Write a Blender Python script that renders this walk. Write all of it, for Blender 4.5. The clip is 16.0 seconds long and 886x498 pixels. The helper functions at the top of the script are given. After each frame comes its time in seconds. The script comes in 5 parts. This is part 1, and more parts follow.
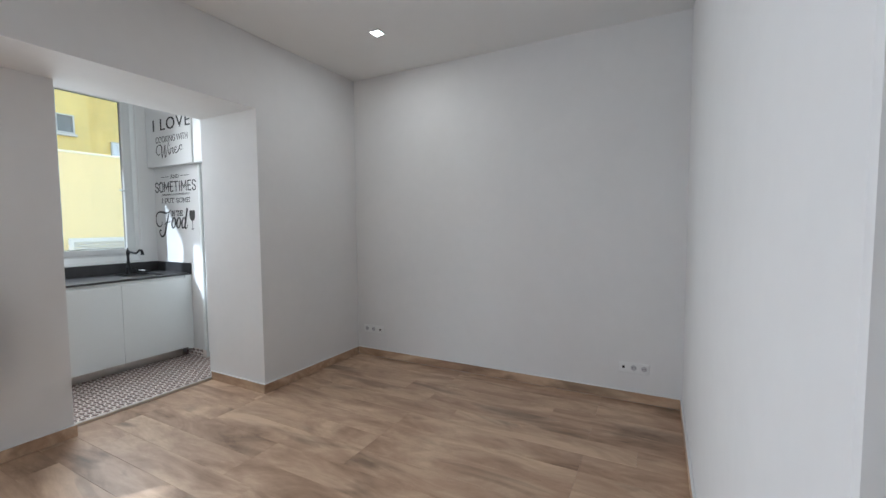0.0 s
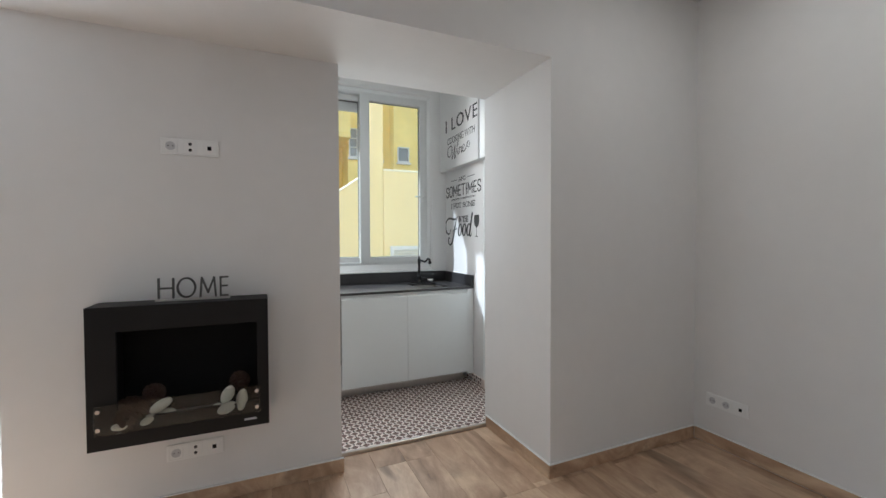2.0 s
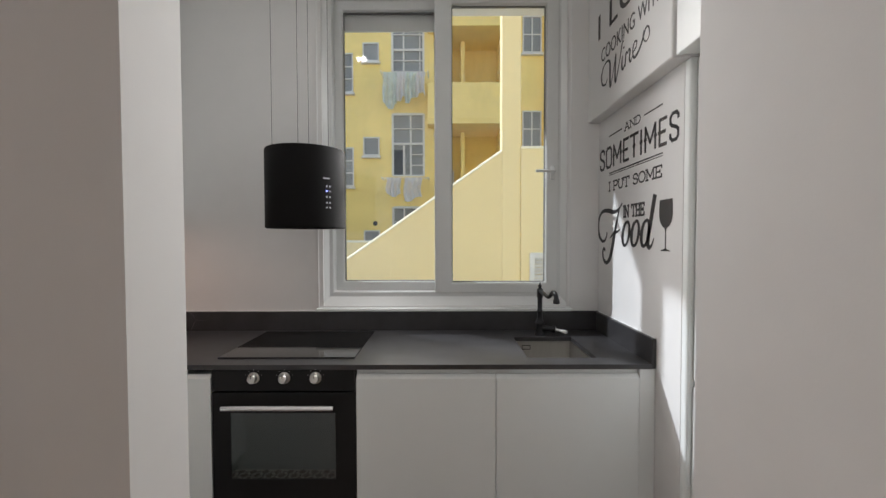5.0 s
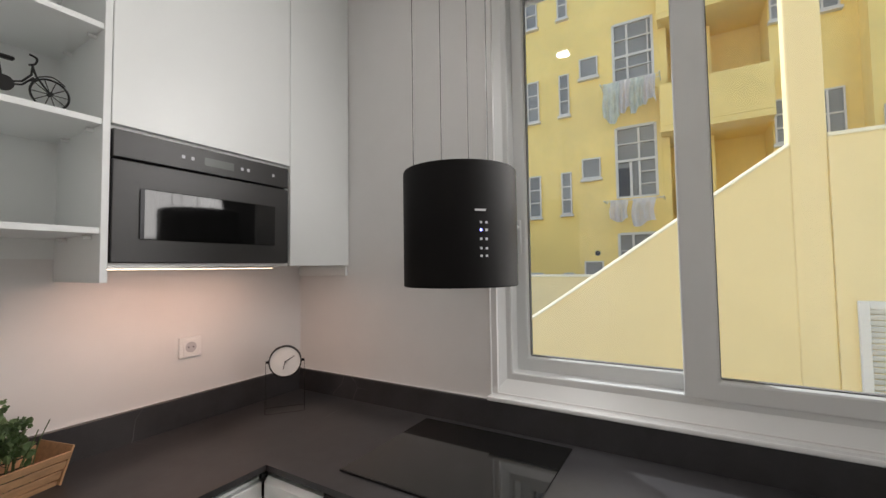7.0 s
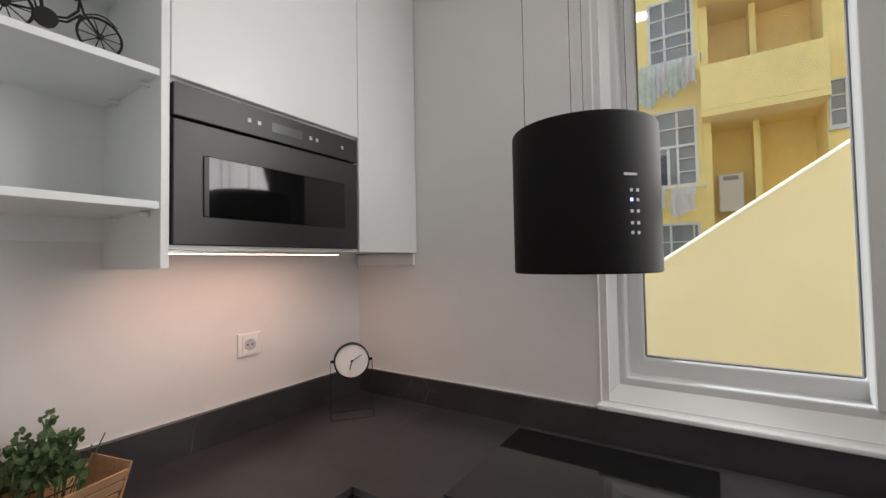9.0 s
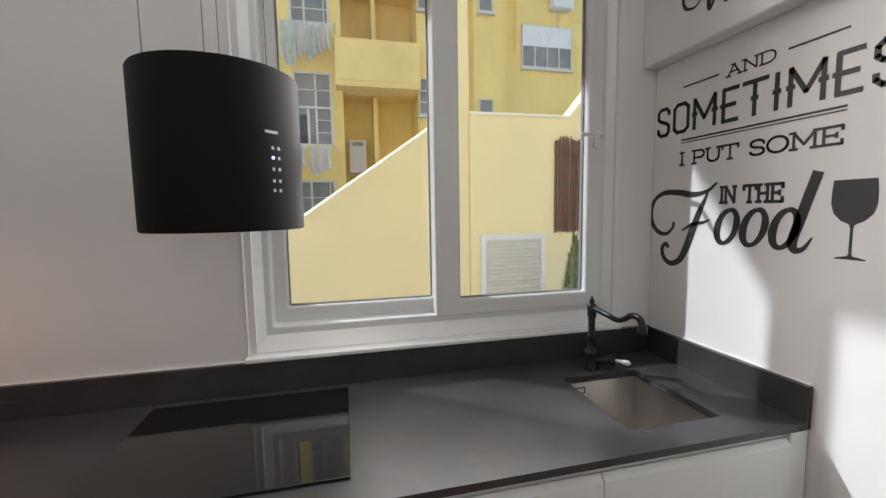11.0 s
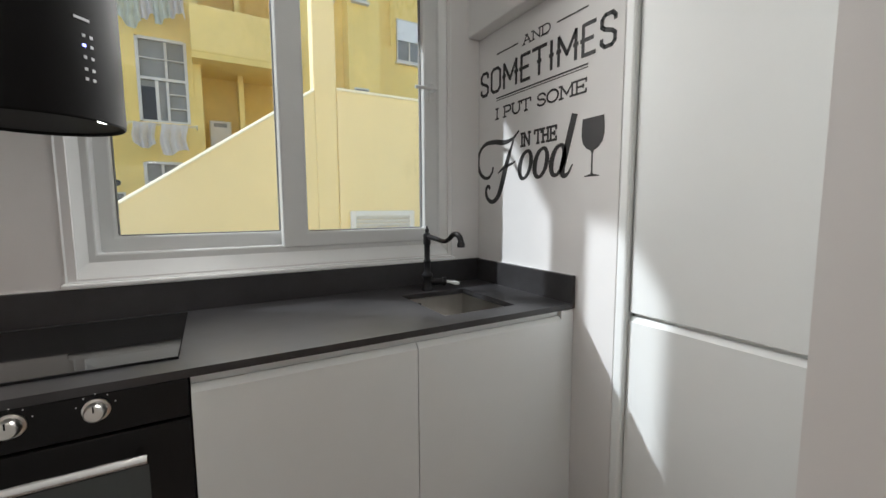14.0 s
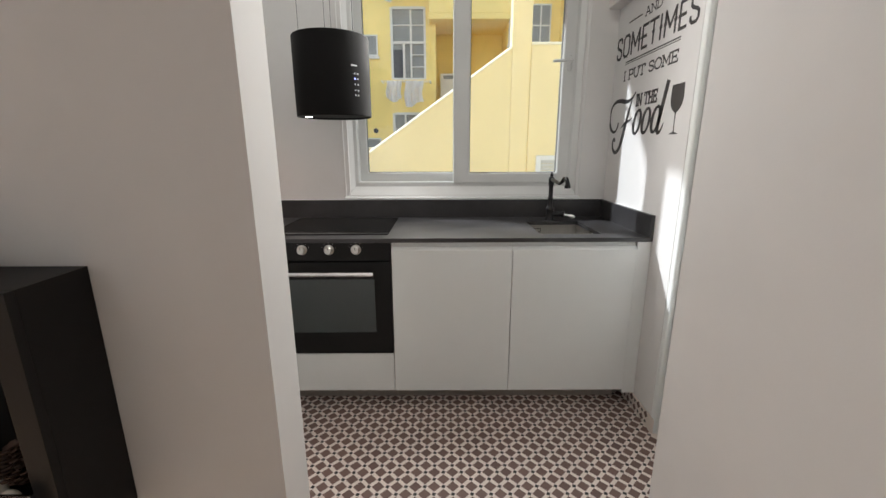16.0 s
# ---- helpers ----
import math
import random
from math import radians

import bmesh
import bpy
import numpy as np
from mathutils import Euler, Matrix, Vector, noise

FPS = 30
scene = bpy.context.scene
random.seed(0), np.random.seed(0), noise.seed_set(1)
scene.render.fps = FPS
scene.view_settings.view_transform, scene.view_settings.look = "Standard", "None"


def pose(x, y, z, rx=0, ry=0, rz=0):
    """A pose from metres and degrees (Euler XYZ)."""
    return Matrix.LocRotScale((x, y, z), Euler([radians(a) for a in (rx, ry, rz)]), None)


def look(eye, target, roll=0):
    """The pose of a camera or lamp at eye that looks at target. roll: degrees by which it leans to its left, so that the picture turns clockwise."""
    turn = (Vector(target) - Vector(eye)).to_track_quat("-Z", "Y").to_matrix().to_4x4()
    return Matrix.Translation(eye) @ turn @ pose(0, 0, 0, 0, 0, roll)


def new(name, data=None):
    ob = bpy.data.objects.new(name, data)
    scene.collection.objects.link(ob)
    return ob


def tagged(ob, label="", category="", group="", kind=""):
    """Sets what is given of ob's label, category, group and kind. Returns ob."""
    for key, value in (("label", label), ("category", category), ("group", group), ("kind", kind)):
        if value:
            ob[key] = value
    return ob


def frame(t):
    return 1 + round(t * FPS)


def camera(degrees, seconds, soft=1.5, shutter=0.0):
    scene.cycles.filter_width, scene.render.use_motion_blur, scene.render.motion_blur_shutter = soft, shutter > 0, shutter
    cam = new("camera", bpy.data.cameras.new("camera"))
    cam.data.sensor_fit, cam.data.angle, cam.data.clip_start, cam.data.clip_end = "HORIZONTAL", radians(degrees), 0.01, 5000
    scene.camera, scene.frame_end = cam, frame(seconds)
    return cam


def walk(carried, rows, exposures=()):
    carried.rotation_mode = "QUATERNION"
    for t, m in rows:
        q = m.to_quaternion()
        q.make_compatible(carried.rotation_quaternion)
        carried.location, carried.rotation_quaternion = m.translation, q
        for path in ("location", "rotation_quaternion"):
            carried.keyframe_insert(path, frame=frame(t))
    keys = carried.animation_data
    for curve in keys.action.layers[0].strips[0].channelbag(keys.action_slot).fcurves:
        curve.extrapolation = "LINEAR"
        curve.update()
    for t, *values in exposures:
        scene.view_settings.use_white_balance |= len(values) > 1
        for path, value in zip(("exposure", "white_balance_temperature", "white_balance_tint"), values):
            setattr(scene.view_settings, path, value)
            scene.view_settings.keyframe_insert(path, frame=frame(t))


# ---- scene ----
cam = camera(94.8, 16.0)
PATH = [
    (0, (0.024, 0.625, 1.452), (-0.849, 2.286, 1.339), -0.4),
    (0.5, (-0.291, 0.896, 1.456), (-1.374, 2.428, 1.354), -0.4),
    (1, (-0.542, 1.153, 1.472), (-1.869, 2.482, 1.381), -0.2),
    (1.5, (-0.803, 1.354, 1.432), (-2.351, 2.419, 1.372), -0.2),
    (2, (-1.047, 1.437, 1.396), (-2.767, 2.196, 1.351), -0.2),
    (2.5, (-1.261, 1.54, 1.396), (-3.076, 2.029, 1.336), -0.3),
    (3.1, (-1.604, 1.838, 1.382), (-3.469, 2.073, 1.33), -0.5),
    (5.5, (-3.089, 2.466, 1.504), (-4.962, 2.324, 1.455), -0.6),
    (6, (-3.345, 2.521, 1.521), (-5.187, 2.139, 1.521), -0.9),
    (6.2, (-3.418, 2.505, 1.512), (-5.231, 2.01, 1.56), -0.5),
    (6.5, (-3.519, 2.473, 1.55), (-5.266, 1.78, 1.605), -0.9),
    (7, (-3.602, 2.358, 1.58), (-5.213, 1.394, 1.665), -0.8),
    (7.5, (-3.638, 2.274, 1.575), (-5.134, 1.141, 1.688), -0.9),
    (8, (-3.658, 2.169, 1.561), (-5.099, 0.968, 1.682), -1.0),
    (8.2, (-3.669, 2.12, 1.549), (-5.098, 0.904, 1.67), -0.9),
    (10.5, (-3.642, 1.95, 1.56), (-5.515, 1.998, 1.415), -0.7),
    (11, (-3.641, 2.006, 1.56), (-5.46, 2.444, 1.382), -0.9),
    (11.5, (-3.608, 2.045, 1.568), (-5.325, 2.786, 1.378), -0.7),
    (12, (-3.573, 2.07, 1.583), (-5.164, 3.052, 1.39), -0.5),
    (12.5, (-3.549, 2.051, 1.565), (-5.028, 3.198, 1.381), -0.5),
    (13, (-3.501, 2.0, 1.502), (-4.93, 3.208, 1.324), -0.8),
    (13.5, (-3.469, 2.025, 1.403), (-4.951, 3.17, 1.238), -0.6),
    (14, (-3.399, 2.081, 1.309), (-5.023, 3.009, 1.12), -0.3),
    (14.5, (-3.258, 2.081, 1.285), (-4.998, 2.745, 1.025), -0.1),
    (15, (-3.032, 2.148, 1.311), (-4.835, 2.544, 0.953), -0.4),
    (15.5, (-2.806, 2.221, 1.325), (-4.629, 2.423, 0.914), -0.0),
    (15.6, (-2.756, 2.238, 1.321), (-4.583, 2.398, 0.91), -0.3),
    (16, (-2.58, 2.267, 1.355), (-4.407, 2.269, 0.91), -0.2),
]
walk(cam, [(t, look(eye, target, roll)) for t, eye, target, roll in PATH], [(0, 1.64, 5550, 5), (0.6, 1.62, 5800, 5), (1.0, 1.62, 5750, 5), (1.7, 1.50, 5750, 5), (3.0, 1.20, 6200, 10), (5.5, 1.02, 6350, 11), (6.5, 1.10, 6500, 12), (8.0, 1.10, 6400, 12), (11.0, 1.10, 6350, 12), (12.5, 0.95, 6700, 11), (14, 1.08, 6300, 9), (15.0, 1.14, 6350, 9), (16, 1.42, 6450, 10)])

# ---- world, sun and large lights ----
SUN_WAY = Vector((0.61, 0.79, -0.855)).normalized()
world = bpy.data.worlds.new("sky")
scene.world = world
world.use_nodes = True
wn = world.node_tree.nodes
sky = wn.new("ShaderNodeTexSky")
sky.sky_type = "NISHITA"
sky.sun_disc = False
sky.sun_elevation = math.asin(-SUN_WAY.z)
sky.sun_rotation = math.atan2(-SUN_WAY.x, -SUN_WAY.y)
world.node_tree.links.new(sky.outputs[0], wn["Background"].inputs[0])
wn["Background"].inputs[1].default_value = 0.15
sun_data = bpy.data.lights.new("sun", "SUN")
sun_data.energy, sun_data.angle, sun_data.color = 1.75, radians(1.4), (0.93, 0.97, 1.0)
sun = new("sun", sun_data)
sun.matrix_world = look((-20, -25, 30), Vector((-20, -25, 30)) + SUN_WAY)


def area_lamp(name, m, width, height, power, colour=(1, 1, 1), spread=180):
    d = bpy.data.lights.new(name, "AREA")
    d.shape, d.size, d.size_y, d.energy, d.color = "RECTANGLE", width, height, power, colour
    d.spread = radians(spread)
    ob = new(name, d)
    ob.matrix_world = m
    return ob


# daylight that comes in by the kitchen window and by the terrace doors
for z, power in ((1.50, 2.0), (2.0, 3.5), (2.53, 4.2)):
    area_lamp("window_daylight", look((-4.93, 2.42, z), (-3.93, 2.08, z - 0.42)), 0.9, 0.42, power, (1.0, 0.975, 0.94), 168)
area_lamp("terrace_daylight", look((-3.78, -0.45, 1.15), (0, -0.45, 0.1)), 1.4, 2.1, 23, (0.97, 0.98, 1.0))
area_lamp("ceiling_spot_light", look((-2.01, 3.38, 2.99), (-2.01, 3.38, 0)), 0.08, 0.08, 1.6, (1, 0.93, 0.84))
area_lamp("kitchen_spot_light", look((-4.10, 1.68, 3.02), (-4.10, 1.68, 0)), 0.08, 0.08, 0.5, (1, 0.96, 0.90))
area_lamp("under_cabinet_light", look((-4.43, 0.815, 1.584), (-4.43, 0.70, 0)), 0.60, 0.03, 0.72, (1, 0.62, 0.48))


# ---- helpers ----
def link(mat, a, b):
    mat.node_tree.links.new(a, b)


def node(mat, kind, **values):
    n = mat.node_tree.nodes.new(kind)
    for k, v in values.items():
        n.inputs[k.replace("_", " ")].default_value = v
    return n


def material(name, colour, rough=0.5, metal=0.0, vary=0.06, scale=6.0, bump=0.0, bump_scale=60.0, stretch=(1, 1, 1), per_object=0.0, coat=0.0, spec=0.5):
    """A surface with two scales of variation in colour and a fine relief."""
    mat = bpy.data.materials.new(name)
    mat.use_nodes = True
    bsdf = mat.node_tree.nodes["Principled BSDF"]
    bsdf.inputs["Roughness"].default_value, bsdf.inputs["Metallic"].default_value = rough, metal
    bsdf.inputs["Coat Weight"].default_value, bsdf.inputs["Specular IOR Level"].default_value = coat, spec
    geo = node(mat, "ShaderNodeNewGeometry")
    mapping = node(mat, "ShaderNodeMapping")
    mapping.inputs["Scale"].default_value = stretch
    link(mat, geo.outputs["Position"], mapping.inputs["Vector"])
    coarse = node(mat, "ShaderNodeTexNoise", Scale=scale, Detail=5.0, Roughness=0.6)
    fine = node(mat, "ShaderNodeTexNoise", Scale=scale * 9, Detail=3.0)
    for n in (coarse, fine):
        link(mat, mapping.outputs[0], n.inputs["Vector"])
    add = node(mat, "ShaderNodeMath")
    add.operation = "MULTIPLY_ADD"
    add.inputs[1].default_value = 0.4
    link(mat, fine.outputs["Fac"], add.inputs[0])
    link(mat, coarse.outputs["Fac"], add.inputs[2])
    value = add.outputs[0]
    if per_object:
        info = node(mat, "ShaderNodeObjectInfo")
        more = node(mat, "ShaderNodeMath")
        more.operation = "MULTIPLY_ADD"
        more.inputs[1].default_value = per_object
        link(mat, info.outputs["Random"], more.inputs[0])
        link(mat, value, more.inputs[2])
        value = more.outputs[0]
    spread = node(mat, "ShaderNodeMapRange")
    spread.inputs["From Min"].default_value, spread.inputs["From Max"].default_value = 0.4, 1.0 + per_object
    spread.inputs["To Min"].default_value, spread.inputs["To Max"].default_value = 1 - vary, 1 + vary
    link(mat, value, spread.inputs["Value"])
    times = node(mat, "ShaderNodeVectorMath")
    times.operation = "SCALE"
    times.inputs[0].default_value = colour[:3]
    link(mat, spread.outputs[0], times.inputs["Scale"])
    link(mat, times.outputs[0], bsdf.inputs["Base Color"])
    if bump:
        relief = node(mat, "ShaderNodeTexNoise", Scale=bump_scale, Detail=4.0)
        link(mat, mapping.outputs[0], relief.inputs["Vector"])
        b = node(mat, "ShaderNodeBump", Strength=bump, Distance=0.004)
        link(mat, relief.outputs["Fac"], b.inputs["Height"])
        link(mat, b.outputs[0], bsdf.inputs["Normal"])
    return mat


def glowing(name, colour, strength):
    mat = bpy.data.materials.new(name)
    mat.use_nodes = True
    bsdf = mat.node_tree.nodes["Principled BSDF"]
    bsdf.inputs["Base Color"].default_value = (*colour, 1)
    bsdf.inputs["Emission Color"].default_value = (*colour, 1)
    bsdf.inputs["Emission Strength"].default_value = strength
    return mat


def glass_material(name, tint=(1, 1, 1), gloss=1.0):
    mat = bpy.data.materials.new(name)
    mat.use_nodes = True
    out = mat.node_tree.nodes["Material Output"]
    clear = node(mat, "ShaderNodeBsdfTransparent")
    clear.inputs[0].default_value = (*tint, 1)
    shine = node(mat, "ShaderNodeBsdfGlossy", Roughness=0.01)
    fres = node(mat, "ShaderNodeFresnel", IOR=1.45)
    mul = node(mat, "ShaderNodeMath")
    mul.operation = "MULTIPLY"
    mul.inputs[1].default_value = gloss
    mix = node(mat, "ShaderNodeMixShader")
    link(mat, fres.outputs[0], mul.inputs[0])
    link(mat, mul.outputs[0], mix.inputs[0])
    link(mat, clear.outputs[0], mix.inputs[1])
    link(mat, shine.outputs[0], mix.inputs[2])
    link(mat, mix.outputs[0], out.inputs[0])
    return mat


def box(bm, x0, x1, y0, y1, z0, z1, bevel=0.0, segments=1):
    """A box between the given limits, its edges rounded by bevel."""
    m = Matrix.LocRotScale(((x0 + x1) / 2, (y0 + y1) / 2, (z0 + z1) / 2), None, (x1 - x0, y1 - y0, z1 - z0))
    verts = bmesh.ops.create_cube(bm, size=1, matrix=m)["verts"]
    if bevel:
        edges = list({e for v in verts for e in v.link_edges})
        bmesh.ops.bevel(bm, geom=edges, offset=bevel, segments=segments, affect="EDGES", profile=0.5)
    return bm


def ring(bm, x0, x1, y0, y1, z0, z1, a0, a1, b0, b1, bevel=0.0):
    """A flat plate from x0 to x1 with a rectangular hole a0..a1 by b0..b1, in one piece."""
    outer, inner = ((y0, z0), (y1, z0), (y1, z1), (y0, z1)), ((a0, b0), (a1, b0), (a1, b1), (a0, b1))
    v = [[[bm.verts.new((x, *c)) for c in loop] for loop in (outer, inner)] for x in (x0, x1)]
    for k in range(4):
        j = (k + 1) % 4
        for s in (0, 1):
            bm.faces.new((v[s][0][k], v[s][0][j], v[s][1][j], v[s][1][k]))
        for l in (0, 1):
            bm.faces.new((v[0][l][k], v[0][l][j], v[1][l][j], v[1][l][k]))
    bmesh.ops.recalc_face_normals(bm, faces=bm.faces)
    if bevel:
        corners = [e for e in bm.edges if len(e.link_faces) == 2 and e.calc_face_angle(0) > 1]
        bmesh.ops.bevel(bm, geom=corners, offset=bevel, segments=2, affect="EDGES", profile=0.5)
    return bm


def rod(bm, a, b, r0, r1=None, sides=12, caps=True):
    """A round bar from a to b."""
    a, b = Vector(a), Vector(b)
    turn = (b - a).to_track_quat("Z", "Y").to_matrix().to_4x4()
    m = Matrix.Translation((a + b) / 2) @ turn
    bmesh.ops.create_cone(bm, cap_ends=caps, segments=sides, radius1=r0, radius2=r0 if r1 is None else r1, depth=(b - a).length, matrix=m)
    return bm


def ball(bm, centre, r, scale=(1, 1, 1), u=14, v=9):
    bmesh.ops.create_uvsphere(bm, u_segments=u, v_segments=v, radius=r, matrix=Matrix.LocRotScale(Vector(centre), None, Vector(scale)))
    return bm


def lathe(bm, profile, m, sides=32):
    """A turned body: profile of (radius, height) pairs about the z axis of m."""
    rings = []
    for r, z in profile:
        rings.append([bm.verts.new(m @ Vector((r * math.cos(2 * math.pi * i / sides), r * math.sin(2 * math.pi * i / sides), z))) for i in range(sides)])
    for lo, hi in zip(rings, rings[1:]):
        for i in range(sides):
            j = (i + 1) % sides
            bm.faces.new((lo[i], lo[j], hi[j], hi[i]))
    if profile[0][0] > 1e-5:
        bm.faces.new(rings[0][::-1])
    if profile[-1][0] > 1e-5:
        bm.faces.new(rings[-1])
    return bm


def smooth_line(points, steps=8):
    """Catmull-Rom through points of any size."""
    p = [Vector(q) for q in points]
    p = [2 * p[0] - p[1]] + p + [2 * p[-1] - p[-2]]
    out = []
    for i in range(1, len(p) - 2):
        for s in range(steps):
            t = s / steps
            out.append(0.5 * (2 * p[i] + (p[i + 1] - p[i - 1]) * t + (2 * p[i - 1] - 5 * p[i] + 4 * p[i + 1] - p[i + 2]) * t * t + (3 * p[i] - p[i - 1] - 3 * p[i + 1] + p[i + 2]) * t ** 3))
    return out + [p[-2]]


def tube(bm, points, r, sides=10, steps=6, radii=None):
    """A bent round bar through points."""
    line = smooth_line(points, steps) if steps > 1 else [Vector(q) for q in points]
    n = len(line)
    rings, up = [], Vector((0.13, 0.21, 0.97))
    for i, p in enumerate(line):
        d = (line[min(i + 1, n - 1)] - line[max(i - 1, 0)]).normalized()
        side = d.cross(up)
        if side.length < 0.05:
            side = d.cross(Vector((1, 0, 0)))
        side.normalize()
        top = side.cross(d)
        rr = r if radii is None else float(np.interp(i / (n - 1), np.linspace(0, 1, len(radii)), radii))
        rings.append([bm.verts.new(p + rr * (math.cos(2 * math.pi * k / sides) * side + math.sin(2 * math.pi * k / sides) * top)) for k in range(sides)])
    for lo, hi in zip(rings, rings[1:]):
        for k in range(sides):
            bm.faces.new((lo[k], lo[(k + 1) % sides], hi[(k + 1) % sides], hi[k]))
    bm.faces.new(rings[0][::-1])
    bm.faces.new(rings[-1])
    return bm


def finish(name, bm, mat, smooth=False):
    bmesh.ops.recalc_face_normals(bm, faces=bm.faces)
    me = bpy.data.meshes.new(name)
    bm.to_mesh(me)
    bm.free()
    if mat:
        me.materials.append(mat)
    if smooth:
        for p in me.polygons:
            p.use_smooth = True
        me.set_sharp_from_angle(angle=radians(40))
    return new(name, me)


def part(name, bm, mat, parent, label="", smooth=False):
    ob = finish(name, bm, mat, smooth)
    ob.parent = parent
    ob.matrix_parent_inverse = parent.matrix_basis.inverted()
    if label:
        ob["label"] = label
    return ob


def thing(name, label, category, at=(0, 0, 0), group="", kind=""):
    ob = new(name)
    ob.empty_display_size = 0.05
    ob.location = at
    bpy.context.view_layer.update()
    return tagged(ob, label, category, group, kind)


def structure(name, bm, mat, label="", category="", smooth=False):
    return tagged(finish(name, bm, mat, smooth), label, category, kind="structure")


def B():
    return bmesh.new()


def slab(x0, x1, y0, y1, z0, z1, bevel=0.0, segments=1):
    return box(bmesh.new(), x0, x1, y0, y1, z0, z1, bevel, segments)


# ---- materials ----
wall_paint = material("wall_paint", (0.74, 0.73, 0.72), 0.75, vary=0.03, scale=1.3, bump=0.04, bump_scale=180)
ceiling_paint = material("ceiling_paint", (0.78, 0.78, 0.77), 0.8, vary=0.02, scale=1.0, bump=0.08, bump_scale=160)
white_lacquer = material("white_lacquer", (0.80, 0.82, 0.81), 0.32, vary=0.015, scale=2.0)
white_gloss = material("white_gloss", (0.78, 0.79, 0.78), 0.22, vary=0.015, scale=3.0)
pvc_white = material("pvc_white", (0.68, 0.69, 0.68), 0.35, vary=0.02, scale=4.0)
plastic_white = material("plastic_white", (0.8, 0.8, 0.79), 0.3, vary=0.01)
black_paint = material("black_paint", (0.010, 0.0095, 0.0095), 0.5, vary=0.15, scale=5.0, bump=0.04, bump_scale=300, spec=0.22)
black_matte = material("black_matte", (0.006, 0.006, 0.006), 0.7, vary=0.1, spec=0.15)
black_glass = material("black_glass", (0.006, 0.006, 0.006), 0.06, vary=0.05, coat=0.3)
oven_glass = material("oven_glass", (0.02, 0.03, 0.028), 0.05, vary=0.05, coat=1.0)
hood_black = material("hood_black", (0.007, 0.0065, 0.0065), 0.6, vary=0.12, scale=8, spec=0.10)
vinyl_black = material("vinyl_black", (0.022, 0.021, 0.022), 0.5, vary=0.08)
steel = material("steel", (0.62, 0.6, 0.57), 0.28, metal=1.0, vary=0.06, scale=4, bump=0.03, bump_scale=90, stretch=(1, 14, 1))
chrome = material("chrome", (0.75, 0.75, 0.75), 0.12, metal=1.0, vary=0.02)
dark_metal = material("dark_metal", (0.03, 0.03, 0.032), 0.32, metal=0.7, vary=0.1)
wire_metal = material("wire_metal", (0.10, 0.10, 0.10), 0.5, metal=0.6)
anthracite = material("anthracite", (0.028, 0.027, 0.026), 0.36, vary=0.1, scale=8)
pine_wood = material("pine_wood", (0.46, 0.27, 0.14), 0.55, vary=0.25, scale=5, stretch=(3, 14, 14), bump=0.1, bump_scale=40)
leaf_green = material("leaf_green", (0.085, 0.14, 0.055), 0.5, vary=0.55, scale=30)
thuja_green = material("thuja_green", (0.11, 0.17, 0.03), 0.6, vary=0.5, scale=9)
pale_stone = material("pale_stone", (0.72, 0.69, 0.62), 0.55, vary=0.08, scale=20)
cone_brown = material("cone_brown", (0.060, 0.032, 0.022), 0.65, vary=0.4, scale=60)
sign_grey = material("sign_grey", (0.10, 0.095, 0.09), 0.55, vary=0.2, scale=30)
clear_glass = glass_material("clear_glass")
guard_glass = glass_material("guard_glass", (0.93, 0.95, 0.94), 1.2)
lamp_white = glowing("lamp_white", (1.0, 0.96, 0.88), 6.0)
led_warm = glowing("led_warm", (1.0, 0.72, 0.5), 3.0)
led_blue = glowing("led_blue", (0.25, 0.28, 1.0), 2.0)
screen_grey = material("screen_grey", (0.12, 0.13, 0.12), 0.2)
yellow_render = material("yellow_render", (0.92, 0.68, 0.22), 0.85, vary=0.12, scale=0.8, bump=0.2, bump_scale=25)
yellow_light = material("yellow_light", (0.95, 0.79, 0.42), 0.85, vary=0.05, scale=1.2, bump=0.2, bump_scale=30)
coping_cream = material("coping_cream", (0.92, 0.84, 0.60), 0.8, vary=0.08, scale=3)
coping_white = material("coping_white", (0.82, 0.80, 0.74), 0.8, vary=0.05)
red_render = material("red_render", (0.90, 0.27, 0.22), 0.85, vary=0.07, scale=1.0)
far_glass = material("far_glass", (0.25, 0.24, 0.21), 0.5, vary=0.3, scale=1.2)
gasket_grey = material("gasket_grey", (0.2, 0.2, 0.2), 0.6, vary=0.05)
frame_grey = material("frame_grey", (0.68, 0.63, 0.54), 0.6, vary=0.08, scale=4)
far_dark = material("far_dark", (0.05, 0.05, 0.05), 0.5)
towel_white = material("towel_white", (0.90, 0.85, 0.80), 0.9, vary=0.08, scale=8)
towel_green = material("towel_green", (0.80, 0.82, 0.72), 0.9, vary=0.2, scale=6)
towel_blue = material("towel_blue", (0.22, 0.33, 0.62), 0.9, vary=0.1, scale=6)
reed = material("reed", (0.20, 0.095, 0.055), 0.8, vary=0.35, scale=5, stretch=(1, 30, 1.5), bump=0.4, bump_scale=30)
terrace_tile = material("terrace_tile", (0.62, 0.60, 0.57), 0.6, vary=0.05, scale=3)
court_ground = material("court_ground", (0.58, 0.54, 0.47), 0.85, vary=0.12, scale=1.5)


